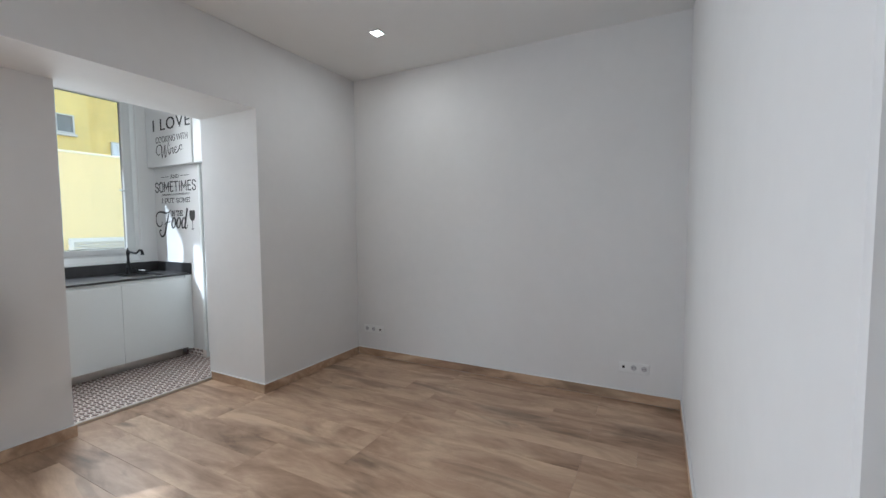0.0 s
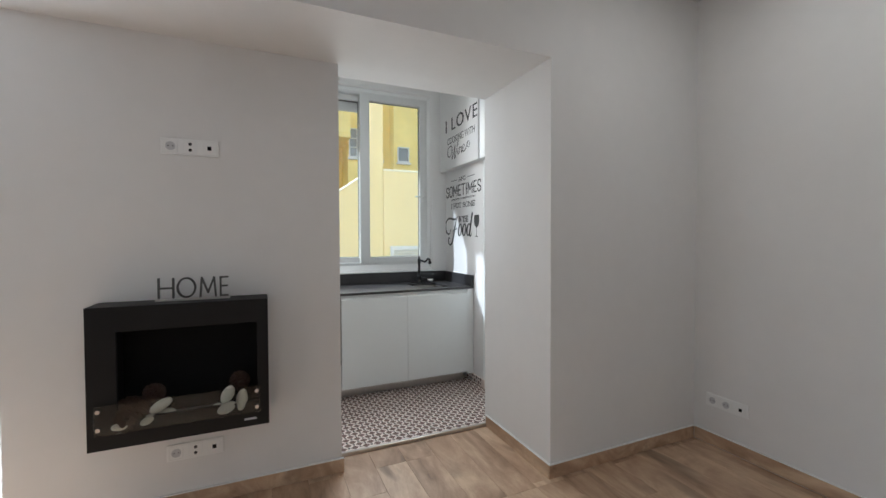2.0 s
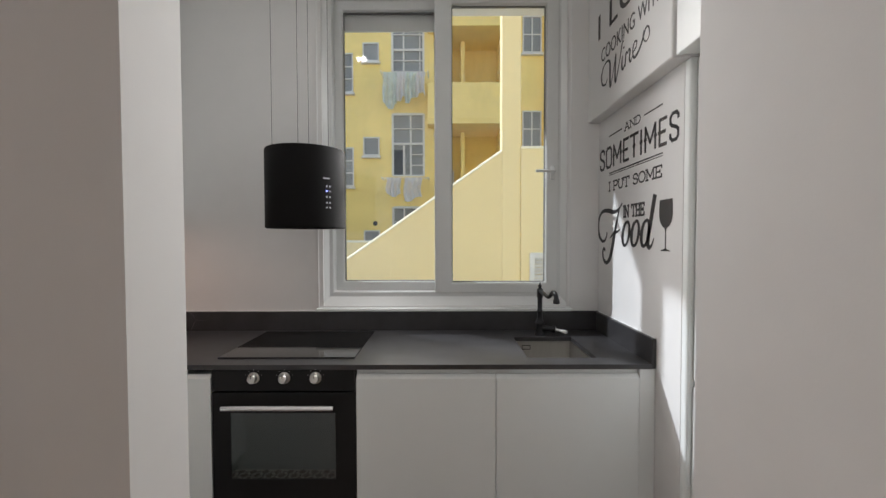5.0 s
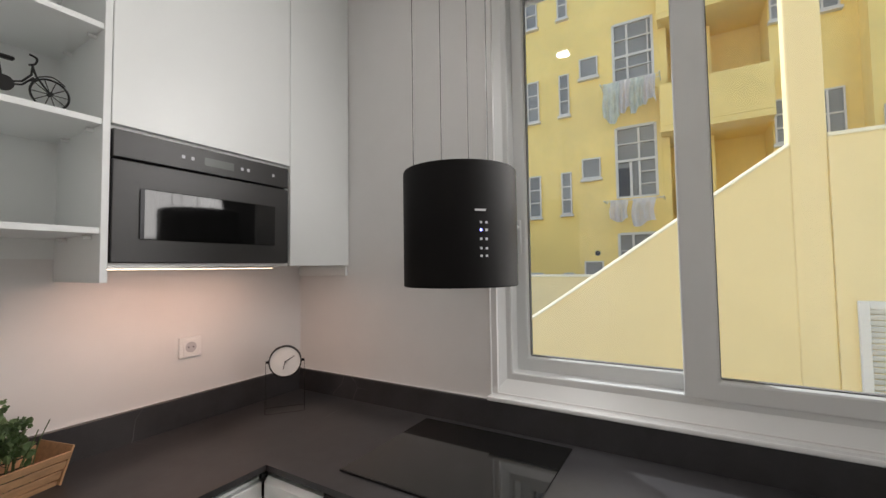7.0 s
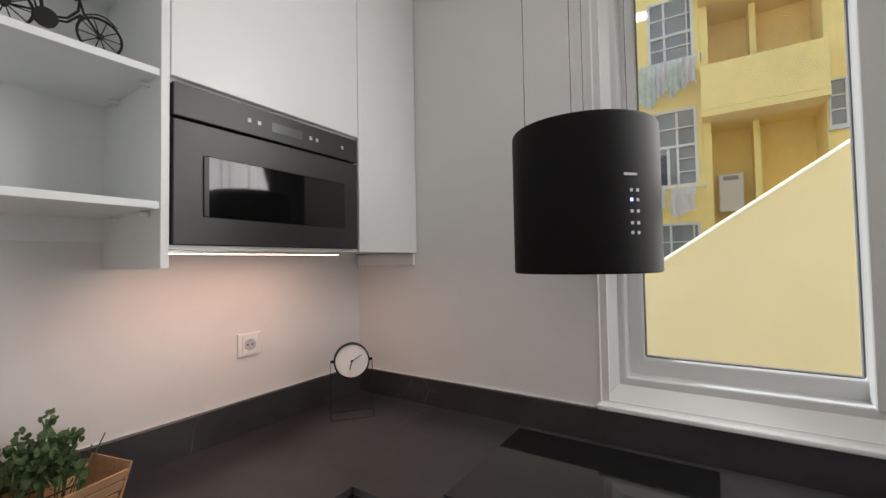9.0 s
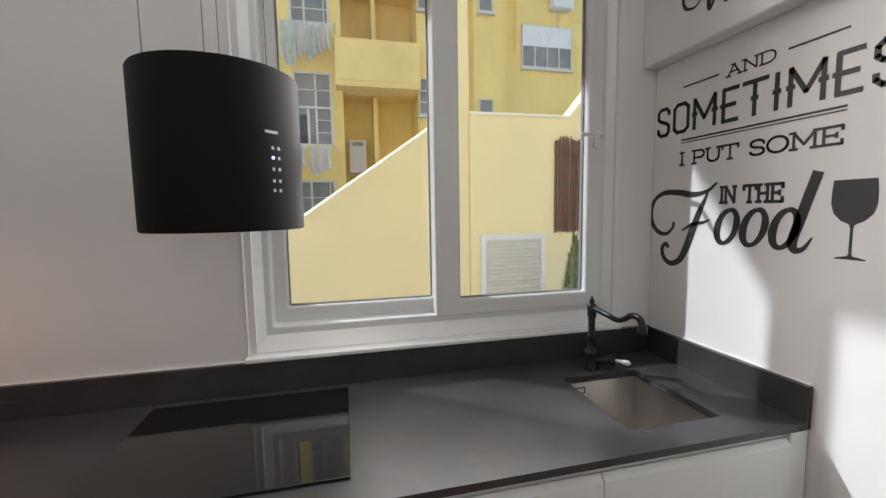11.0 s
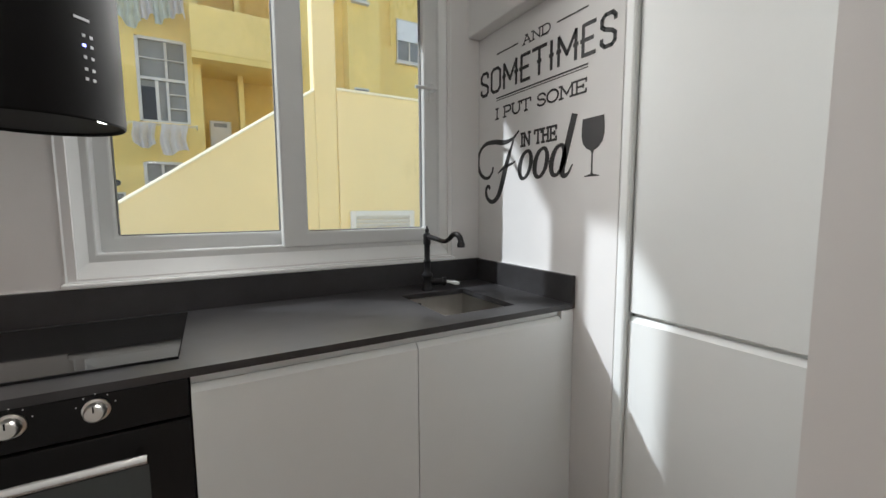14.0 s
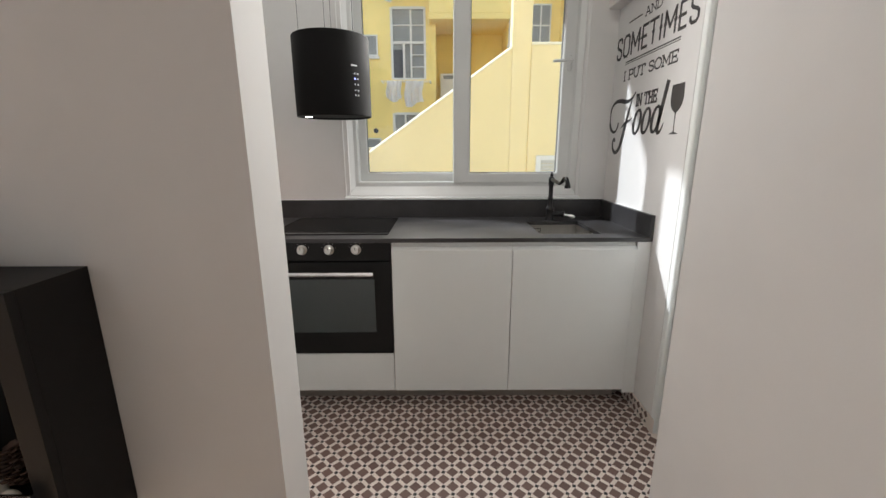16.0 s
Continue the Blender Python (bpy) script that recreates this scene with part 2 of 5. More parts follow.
def wood_floor_material():
    mat = bpy.data.materials.new("oak_laminate")
    mat.use_nodes = True
    bsdf = mat.node_tree.nodes["Principled BSDF"]
    geo, info = node(mat, "ShaderNodeNewGeometry"), node(mat, "ShaderNodeObjectInfo")
    shift = node(mat, "ShaderNodeVectorMath")
    shift.operation = "MULTIPLY_ADD"
    shift.inputs[1].default_value = (37, 19, 11)
    link(mat, info.outputs["Random"], shift.inputs[0])
    link(mat, geo.outputs["Position"], shift.inputs[2])
    mapping = node(mat, "ShaderNodeMapping")
    mapping.inputs["Scale"].default_value = (1.3, 4.2, 4.2)
    link(mat, shift.outputs[0], mapping.inputs["Vector"])
    broad = node(mat, "ShaderNodeTexNoise", Scale=1.0, Detail=6.0, Roughness=0.62, Distortion=0.9)
    grain = node(mat, "ShaderNodeTexNoise", Scale=5.0, Detail=4.0, Roughness=0.7)
    knots = node(mat, "ShaderNodeTexNoise", Scale=0.55, Detail=3.0, Distortion=2.2)
    for n in (broad, grain, knots):
        link(mat, mapping.outputs[0], n.inputs["Vector"])
    mix = node(mat, "ShaderNodeMath")
    mix.operation = "MULTIPLY_ADD"
    mix.inputs[1].default_value = 0.24
    link(mat, grain.outputs["Fac"], mix.inputs[0])
    link(mat, broad.outputs["Fac"], mix.inputs[2])
    tone = node(mat, "ShaderNodeMath")
    tone.operation = "MULTIPLY_ADD"
    tone.inputs[1].default_value = 0.13
    link(mat, info.outputs["Random"], tone.inputs[0])
    link(mat, mix.outputs[0], tone.inputs[2])
    ramp = node(mat, "ShaderNodeValToRGB")
    e = ramp.color_ramp.elements
    e[0].position, e[0].color = 0.40, (0.155, 0.088, 0.052, 1)
    e[1].position, e[1].color = 0.86, (0.64, 0.47, 0.32, 1)
    for at, c in ((0.54, (0.335, 0.215, 0.136, 1)), (0.68, (0.46, 0.31, 0.205, 1))):
        e.new(at).color = c
    link(mat, tone.outputs[0], ramp.inputs[0])
    dark = node(mat, "ShaderNodeMapRange")
    dark.inputs["From Min"].default_value, dark.inputs["From Max"].default_value = 0.28, 0.42
    dark.inputs["To Min"].default_value, dark.inputs["To Max"].default_value = 0.5, 1.0
    link(mat, knots.outputs["Fac"], dark.inputs["Value"])
    times = node(mat, "ShaderNodeVectorMath")
    times.operation = "SCALE"
    link(mat, ramp.outputs[0], times.inputs[0])
    link(mat, dark.outputs[0], times.inputs["Scale"])
    link(mat, times.outputs[0], bsdf.inputs["Base Color"])
    bsdf.inputs["Roughness"].default_value = 0.42
    b = node(mat, "ShaderNodeBump", Strength=0.06, Distance=0.002)
    link(mat, grain.outputs["Fac"], b.inputs["Height"])
    link(mat, b.outputs[0], bsdf.inputs["Normal"])
    return mat


def stone_material():
    """Near-black stone with thin pale veins."""
    mat = bpy.data.materials.new("dark_stone")
    mat.use_nodes = True
    bsdf = mat.node_tree.nodes["Principled BSDF"]
    geo = node(mat, "ShaderNodeNewGeometry")
    warp = node(mat, "ShaderNodeTexNoise", Scale=1.6, Detail=4.0)
    link(mat, geo.outputs["Position"], warp.inputs["Vector"])
    bend = node(mat, "ShaderNodeVectorMath")
    bend.operation = "MULTIPLY_ADD"
    bend.inputs[1].default_value = (0.26, 0.26, 0.26)
    link(mat, warp.outputs["Color"], bend.inputs[0])
    link(mat, geo.outputs["Position"], bend.inputs[2])
    cells = node(mat, "ShaderNodeTexVoronoi", Scale=1.9)
    cells.feature = "DISTANCE_TO_EDGE"
    link(mat, bend.outputs[0], cells.inputs["Vector"])
    line = node(mat, "ShaderNodeMapRange")
    line.inputs["From Min"].default_value, line.inputs["From Max"].default_value = 0.0, 0.0020
    line.inputs["To Min"].default_value, line.inputs["To Max"].default_value = 1.0, 0.0
    link(mat, cells.outputs["Distance"], line.inputs["Value"])
    gate = node(mat, "ShaderNodeTexNoise", Scale=2.3, Detail=2.0)
    link(mat, geo.outputs["Position"], gate.inputs["Vector"])
    keep = node(mat, "ShaderNodeMapRange")
    keep.inputs["From Min"].default_value, keep.inputs["From Max"].default_value = 0.55, 0.68
    link(mat, gate.outputs["Fac"], keep.inputs["Value"])
    vein = node(mat, "ShaderNodeMath")
    vein.operation = "MULTIPLY"
    link(mat, line.outputs[0], vein.inputs[0])
    link(mat, keep.outputs[0], vein.inputs[1])
    cloud = node(mat, "ShaderNodeTexNoise", Scale=5.0, Detail=6.0, Roughness=0.65)
    link(mat, geo.outputs["Position"], cloud.inputs["Vector"])
    ramp = node(mat, "ShaderNodeValToRGB")
    e = ramp.color_ramp.elements
    e[0].position, e[0].color = 0.3, (0.024, 0.0225, 0.023, 1)
    e[1].position, e[1].color = 0.75, (0.052, 0.051, 0.054, 1)
    link(mat, cloud.outputs["Fac"], ramp.inputs[0])
    mix = node(mat, "ShaderNodeMixRGB")
    mix.inputs[2].default_value = (0.22, 0.215, 0.21, 1)
    link(mat, vein.outputs[0], mix.inputs[0])
    link(mat, ramp.outputs[0], mix.inputs[1])
    link(mat, mix.outputs[0], bsdf.inputs["Base Color"])
    bsdf.inputs["Roughness"].default_value, bsdf.inputs["Specular IOR Level"].default_value = 0.36, 0.5
    b = node(mat, "ShaderNodeBump", Strength=0.05, Distance=0.002)
    link(mat, cloud.outputs["Fac"], b.inputs["Height"])
    link(mat, b.outputs[0], bsdf.inputs["Normal"])
    return mat


oak_laminate = wood_floor_material()
dark_stone = stone_material()
tile_cream = material("tile_cream", (0.78, 0.70, 0.64), 0.5, vary=0.10, scale=14)
tile_brown = material("tile_brown", (0.16, 0.095, 0.08), 0.5, vary=0.25, scale=12, per_object=0.4)
tile_black = material("tile_black", (0.02, 0.02, 0.019), 0.5, vary=0.2, scale=20)

# ---- large structure ----
CEIL = 3.031
# living room
LF, LC = 0.02, 3.0  # floor and ceiling of the living room
structure("wall_north", slab(-2.915, 0.222, 4.168, 4.29, 0, LC), wall_paint, "plain white painted plaster wall", "wall")
structure("wall_east", slab(0.222, 0.38, 1.22, 4.29, 0, LC, 0.006), wall_paint, "plain white painted plaster wall", "wall")
structure("wall_hall", slab(1.25, 1.37, -1.8, 1.35, 0, LC), wall_paint, "white painted hall wall", "wall")
structure("wall_hall_end", slab(0.38, 1.37, 1.35, 1.47, 0, LC), wall_paint, "white painted hall end wall", "wall")
structure("wall_south", slab(-3.9, 1.37, -1.92, -1.8, 0, LC), wall_paint, "white painted back wall of the living room", "wall")
structure("wall_pier", slab(-3.667, -2.915, 2.93, 4.29, 0, CEIL), wall_paint, "thick white pier with deep reveal beside the kitchen opening", "wall")
structure("lintel_beam", slab(-3.667, -2.915, -1.8, 2.93, 2.415, CEIL), wall_paint, "deep white beam over the kitchen opening", "beam")
bm = slab(-3.622, -3.48, 0.361, 1.62, 0, 2.415)
box(bm, -3.640, -3.48, 1.62, 1.848, 0, 2.415)
structure("wall_fireplace", bm, wall_paint, "white partition that carries the fireplace", "wall")
structure("wall_terrace", slab(-3.80, -3.48, -1.8, -1.25, 0, 2.415), wall_paint, "white wall beside the terrace door", "wall")
structure("ceiling", slab(-2.915, 1.37, -1.8, 4.168, LC, LC + 0.12), ceiling_paint, "flat white living room ceiling", "ceiling")
structure("floor", slab(-3.655, 1.37, -1.8, 4.29, -0.12, LF - 0.012), black_matte, "living room subfloor under oak laminate", "floor")
# kitchen
structure("ceiling_kitchen", slab(-5.4, -3.664, 0.35, 4.29, CEIL, CEIL + 0.12), ceiling_paint, "flat white kitchen ceiling", "ceiling")
structure("wall_kitchen_left", slab(-5.107, -3.622, 0.346, 0.552, 0, CEIL), wall_paint, "white kitchen wall behind the wall cabinets", "wall")
bm = B()
box(bm, -5.35, -5.107, 0.346, 1.70, 0, CEIL)
box(bm, -5.35, -5.107, 3.085, 3.50, 0, CEIL)
box(bm, -5.35, -5.107, 1.70, 3.085, 0, 1.085)
box(bm, -5.35, -5.107, 1.70, 3.085, 2.90, CEIL)
structure("wall_window", bm, wall_paint, "white kitchen wall with one large window", "wall")
bm = B()
box(bm, -5.107, -4.29, 3.264, 3.40, 0, 2.113, 0.003)
structure("wall_lettered", bm, wall_paint, "white kitchen wall carrying black lettering", "wall")
structure("wall_soffit", slab(-5.107, -4.262, 3.20, 3.40, 2.113, CEIL, 0.004), wall_paint, "white boxed-out upper part of the kitchen wall", "wall")
structure("wall_niche", slab(-4.29, -3.667, 3.88, 3.98, 0, CEIL), wall_paint, "back wall of the fridge niche", "wall")
structure("trim", slab(-4.29, -4.253, 3.262, 3.34, 0, 2.111, 0.008, 2), white_lacquer, "rounded white corner post beside the fridge", "trim")
KF = 0.04
structure("floor_kitchen", slab(-5.107, -3.657, 0.552, 3.40, -0.1, KF), tile_cream, "cream, brown and black patterned tile floor", "floor")
structure("threshold", slab(-3.657, -3.634, 1.858, 2.93, -0.01, KF + 0.003, 0.004), steel, "thin brushed metal floor strip", "threshold")
# unseen slab added above the flat; its stepped edge cuts the sun patches indoors
bm = slab(-5.66, 1.5, 0.45, 4.4, CEIL + 0.13, CEIL + 0.3)
box(bm, -4.55, 1.5, -1.92, 0.448, CEIL + 0.13, CEIL + 0.3)
box(bm, -5.95, -5.662, 1.5, 4.4, CEIL + 0.13, CEIL + 0.3)
structure("sun_cut_slab", bm, coping_white, "unseen slab added above the flat to cut the sun patches", "slab")
# unseen wall over the flat, added to throw sunlight back at the yellow court
structure("wall_sun_bounce", slab(-5.30, -4.95, 0.45, 9.5, CEIL + 0.305, 12.0), coping_white, "unseen plain white wall added above to bounce sun onto the court", "wall")
structure("outer_wall", slab(-5.37, -5.352, 3.12, 4.4, -0.5, 3.0), yellow_light, "yellow outer wall of the flat", "wall")


def skirting(name, x0, x1, y0, y1, mat, h=0.079):
    root = finish(name, slab(x0, x1, y0, y1, LF, LF + h, 0.002), mat)
    tagged(root, "oak-coloured skirting with a thin white sealant line", "baseboard", kind="structure")
    part("sealant_line", slab(x0 - 0.0005, x1 + 0.0005, y0 - 0.0005, y1 + 0.0005, LF + h, LF + h + 0.005), plastic_white, root, "thin white sealant line")
    return root


skirting("baseboard", -2.902, 0.208, 4.154, 4.166, oak_laminate)
skirting("baseboard_2", 0.208, 0.220, 1.22, 4.166, oak_laminate)
skirting("baseboard_3", -2.913, -2.902, 2.916, 4.154, oak_laminate)
skirting("baseboard_4", -3.634, -2.913, 2.916, 2.928, oak_laminate)
skirting("baseboard_5", -3.478, -3.466, 0.361, 1.860, oak_laminate)

# ---- kitchen window ----
window = thing("window_1", "white plastic two-sash kitchen window, shut", "window", (-5.2, 2.39, 1.08), kind="structure")
bm = ring(B(), -5.27, -5.138, 1.70, 3.085, 1.10, 2.895, 1.752, 3.036, 1.162, 2.850, 0.006)
part("window_frame", bm, pvc_white, window, "white plastic outer frame")
bm = B()
front = [bm.verts.new((-5.104, y, z)) for y, z in ((1.673, 1.074), (3.106, 1.074), (3.106, 2.93), (1.673, 2.93))]
back = [bm.verts.new((-5.141, y, z)) for y, z in ((1.733, 1.140), (3.052, 1.140), (3.052, 2.872), (1.733, 2.872))]
side = [bm.verts.new((-5.141, y, z)) for y, z in ((1.673, 1.074), (3.106, 1.074), (3.106, 2.93), (1.673, 2.93))]
for k in range(4):
    j = (k + 1) % 4
    bm.faces.new((front[k], front[j], back[j], back[k]))
    bm.faces.new((back[k], back[j], side[j], side[k]))
    bm.faces.new((side[k], side[j], front[j], front[k]))
part("reveal_lining", bm, white_gloss, window, "white splayed lining round the frame")
part("window_sill", slab(-5.125, -5.078, 1.664, 3.112, 1.056, 1.0735, 0.005, 2), white_gloss, window, "narrow white inner sill")


def sash(x0, x1, y0, y1, z0, z1, gy0, gy1, gz0, gz1):
    bm = ring(B(), x0, x1, y0, y1, z0, z1, gy0, gy1, gz0, gz1, 0.008)
    s = part("sash", bm, pvc_white, window)
    bm = ring(B(), x0 + 0.012, x0 + 0.03, gy0, gy1, gz0, gz1, gy0 + 0.004, gy1 - 0.004, gz0 + 0.004, gz1 - 0.004)
    part("gasket", bm, gasket_grey, s, "thin dark rubber gasket")
    pane = part("pane", slab(x0 + 0.018, x0 + 0.022, gy0, gy1, gz0, gz1), clear_glass, s)
    pane.visible_shadow = False
    return s


left_sash = sash(-5.252, -5.197, 1.742, 2.425, 1.152, 2.860, 1.798, 2.339, 1.215, 2.795)
right_sash = sash(-5.190, -5.130, 2.335, 3.046, 1.152, 2.860, 2.434, 2.972, 1.215, 2.795)
part("shutter_slat", slab(-5.268, -5.254, 1.75, 2.42, 2.70, 2.86, 0.004), pvc_white, window, "lowered edge of roller shutter")
bm = B()
box(bm, -5.132, -5.120, 2.995, 3.02, 1.80, 1.88, 0.004)
tube(bm, [(-5.122, 3.008, 1.845), (-5.08, 3.008, 1.845), (-5.072, 2.99, 1.845), (-5.07, 2.90, 1.842)], 0.008, 8, 4)
part("handle", bm, pvc_white, window, "white lever handle", True)
bm = B()
box(bm, -5.198, -5.186, 1.755, 1.780, 1.63, 1.77, 0.004)
tube(bm, [(-5.188, 1.767, 1.74), (-5.160, 1.767, 1.735), (-5.148, 1.767, 1.70), (-5.148, 1.767, 1.62)], 0.008, 8, 4)
part("handle", bm, pvc_white, window, "white lever handle", True)

# ---- kitchen worktop and units ----
TOP = 0.9475
worktop = thing("worktop", "dark veined stone worktop in an L shape", "worktop", (-4.8, 2.2, TOP))
bm = B()
# slab pieces round the sink cut-out
for x0, x1, y0, y1 in ((-5.088, -4.464, 0.552, 2.752), (-5.088, -4.925, 2.752, 3.054), (-4.560, -4.464, 2.752, 3.054), (-5.088, -4.464, 3.054, 3.246), (-4.464, -3.625, 0.552, 1.162)):
    box(bm, x0, x1, y0, y1, TOP - 0.02, TOP)
part("slab", bm, dark_stone, worktop)
bm = B()
box(bm, -5.107, -5.088, 0.553, 3.264, TOP - 0.02, 1.0555, 0.002)
part("upstand", bm, dark_stone, worktop, "low stone upstand")
part("upstand", slab(-5.088, -4.464, 3.246, 3.264, TOP - 0.02, 1.053, 0.002), dark_stone, worktop, "low stone upstand")
part("upstand", slab(-5.087, -3.625, 0.552, 0.572, TOP - 0.02, 1.064, 0.002), dark_stone, worktop, "low stone upstand")
for run in ((-5.1065, -5.101, 0.575, 1.66, 1.0555, 1.059), (-5.08, -3.63, 0.5525, 0.557, 1.0645, 1.068), (-5.09, -4.47, 3.259, 3.2635, 1.0535, 1.057)):
    part("sealant_line", slab(*run), plastic_white, worktop, "thin white sealant line")

sink = thing("sink", "brushed steel undermount sink set in the worktop", "sink", (-4.74, 2.9, 0.76))
bm = B()
x0, x1, y0, y1, zb, w = -4.922, -4.563, 2.755, 3.051, 0.765, 0.004
box(bm, x0, x1, y0, y1, zb - w, zb)
box(bm, x0, x0 + w, y0, y1, zb, TOP - 0.021)
box(bm, x1 - w, x1, y0, y1, zb, TOP - 0.021)
box(bm, x0 + w, x1 - w, y0, y0 + w, zb, TOP - 0.021)
box(bm, x0 + w, x1 - w, y1 - w, y1, zb, TOP - 0.021)
part("basin", bm, steel, sink)
part("drain", lathe(B(), [(0.0, 0), (0.03, 0.0), (0.042, 0.003), (0.045, 0.0)], Matrix.Translation((-4.74, 2.9, zb + 0.001)), 24), chrome, sink, "round chrome drain", True)
bm = B()
for a in ((2.795, 2.84, 0.905, 0.908), (2.795, 2.84, 0.885, 0.888), (2.795, 2.798, 0.888, 0.905), (2.837, 2.84, 0.888, 0.905)):
    box(bm, x0 + w, x0 + w + 0.002, *a)
part("overflow", bm, black_matte, sink, "rectangular overflow slot")

tap = thing("tap", "black old-style tap with turned column and swan neck", "tap", (-4.978, 2.903, TOP))
at = Matrix.Translation((-4.978, 2.903, TOP))
part("column", lathe(B(), [(0.026, 0), (0.026, 0.006), (0.021, 0.012), (0.021, 0.055), (0.024, 0.06), (0.024, 0.068), (0.017, 0.078), (0.0135, 0.09), (0.0135, 0.12), (0.016, 0.124), (0.016, 0.131), (0.0125, 0.136), (0.0125, 0.198), (0.0165, 0.205), (0.0165, 0.246), (0.012, 0.252), (0.006, 0.255), (0.010, 0.262), (0.009, 0.269), (0.003, 0.275), (0.004, 0.280), (0.0, 0.284)], at, 20), dark_metal, tap, smooth=True)
bm = B()
tube(bm, [(-4.995, 2.902, 1.184), (-4.96, 2.905, 1.184), (-4.90, 2.909, 1.178), (-4.845, 2.913, 1.172), (-4.810, 2.916, 1.184), (-4.782, 2.918, 1.202), (-4.755, 2.921, 1.204), (-4.738, 2.923, 1.190), (-4.733, 2.924, 1.170)], 0.0105, 12, 6, [0.010, 0.011, 0.010, 0.009, 0.010, 0.011, 0.0115, 0.012])
lathe(bm, [(0.0, -0.012), (0.015, -0.012), (0.016, 0.0), (0.012, 0.012), (0.0, 0.013)], Matrix.Translation((-4.733, 2.924, 1.168)), 16)
part("spout", bm, dark_metal, tap, "black swan-neck spout", True)
bm = B()
rod(bm, (-4.978, 2.903, 0.985), (-4.952, 2.965, 0.985), 0.017, 0.014, 14)
rod(bm, (-4.952, 2.965, 0.985), (-4.946, 2.98, 0.984), 0.019, 0.019, 14)
part("valve", bm, dark_metal, tap, smooth=True)
bm = B()
rod(bm, (-4.946, 2.98, 0.984), (-4.936, 3.005, 0.979), 0.006, 0.006, 10)
lathe(bm, [(0.0, 0), (0.006, 0.0), (0.0095, 0.012), (0.009, 0.028), (0.004, 0.036), (0.0, 0.037)], look((-4.937, 3.003, 0.979), (-4.952, 2.965, 0.987)), 14)
part("lever", bm, plastic_white, tap, "white porcelain lever", True)

# base units facing the room
def door_front(parent, y0, y1, z0, z1, x=-4.464, label=""):
    """A flat white door with a bevelled grip edge along its top."""
    bm = B()
    vs = [(x + 0.0, z0), (x - 0.019, z0), (x - 0.019, z1), (x - 0.014, z1), (x, z1 - 0.016)]
    lo = [bm.verts.new((a, y0 + 0.0015, b)) for a, b in vs]
    hi = [bm.verts.new((a, y1 - 0.0015, b)) for a, b in vs]
    bm.faces.new(lo)
    bm.faces.new(hi[::-1])
    for i in range(5):
        j = (i + 1) % 5
        bm.faces.new((lo[j], lo[i], hi[i], hi[j]))
    return part("door", bm, white_lacquer, parent, label)


def base_unit(y0, y1, label):
    u = thing("base_cabinet", label, "cabinet", (-4.75, (y0 + y1) / 2, 0), "base cabinets under the worktop")
    bm = B()
    box(bm, -5.05, -4.485, y0 + 0.001, y0 + 0.018, 0.141, 0.70)
    box(bm, -5.05, -4.485, y1 - 0.018, y1 - 0.001, 0.141, 0.70)
    box(bm, -5.05, -4.485, y0 + 0.018, y1 - 0.018, 0.141, 0.158)
    box(bm, -4.52, -4.486, y0 + 0.0005, y1 - 0.0005, 0.83, 0.925)
    part("body", bm, white_lacquer, u)
    door_front(u, y0, y1, 0.141, 0.905)
    part("plinth", slab(-4.585, -4.57, y0, y1, 0.0, 0.139), steel, u, "grey metal plinth")
    return u


base_unit(2.021, 2.602, "white flat-fronted base cabinet with grip edge")
base_unit(2.602, 3.197, "white flat-fronted base cabinet under the sink")
filler = thing("filler_panel", "white filler panel between cabinet and wall", "panel", (-4.47, 3.23, 0.118))
part("board", slab(-4.486, -4.470, 3.199, 3.262, 0.118, 0.925), white_lacquer, filler)
u = thing("base_cabinet", "narrow white corner base cabinet beside the oven", "cabinet", (-4.75, 1.3, 0), "base cabinets under the worktop")
door_front(u, 1.150, 1.419, 0.141, 0.905)
part("body", slab(-4.80, -4.485, 1.15, 1.419, 0.141, 0.90), white_lacquer, u)
part("plinth", slab(-4.585, -4.57, 1.10, 1.419, 0.0, 0.139), steel, u, "grey metal plinth")
# units of the side leg
for i, (x0, x1) in enumerate(((-4.4625, -3.626),)):
    u = thing("base_cabinet", "white base cabinet of the side run", "cabinet", ((x0 + x1) / 2, 0.9, 0), "base cabinets under the worktop")
    part("body", slab(x0, x1, 0.60, 1.125, 0.141, 0.90), white_lacquer, u)
    part("door", slab(x0 + 0.002, x1 - 0.002, 1.127, 1.146, 0.141, 0.892, 0.003), white_lacquer, u)
    part("plinth", slab(x0 - 0.09, x1, 1.08, 1.095, 0.0, 0.139), steel, u, "grey metal plinth")
corner = thing("corner_rail", "black grip rail end at the inner worktop corner", "rail", (-4.45, 1.15, 0.9))
part("end_cap", slab(-4.472, -4.448, 1.1475, 1.160, 0.906, 0.926, 0.002), black_matte, corner)

# oven
oven = thing("oven", "built-in black oven with steel bar handle and three knobs", "oven", (-4.7, 1.72, 0.35))
Y0, Y1 = 1.423, 2.018
part("body", slab(-5.0, -4.485, Y0 + 0.01, Y1 - 0.01, 0.36, 0.92), black_matte, oven)
part("control_panel", slab(-4.485, -4.464, Y0, Y1, 0.838, 0.926, 0.002), black_paint, oven, "black control panel")
GY0, GY1, GZ0, GZ1 = 1.50, 1.935, 0.468, 0.746
bm = ring(B(), -4.485, -4.462, Y0, Y1, 0.354, 0.832, GY0, GY1, GZ0, GZ1, 0.002)
door = part("door", bm, black_paint, oven, "black oven door")
part("door_glass", slab(-4.478, -4.4655, GY0, GY1, GZ0, GZ1), oven_glass, door, "greenish dark door glass")
bm = B()
rod(bm, (-4.418, 1.487, 0.785), (-4.418, 1.940, 0.785), 0.0115, sides=16)
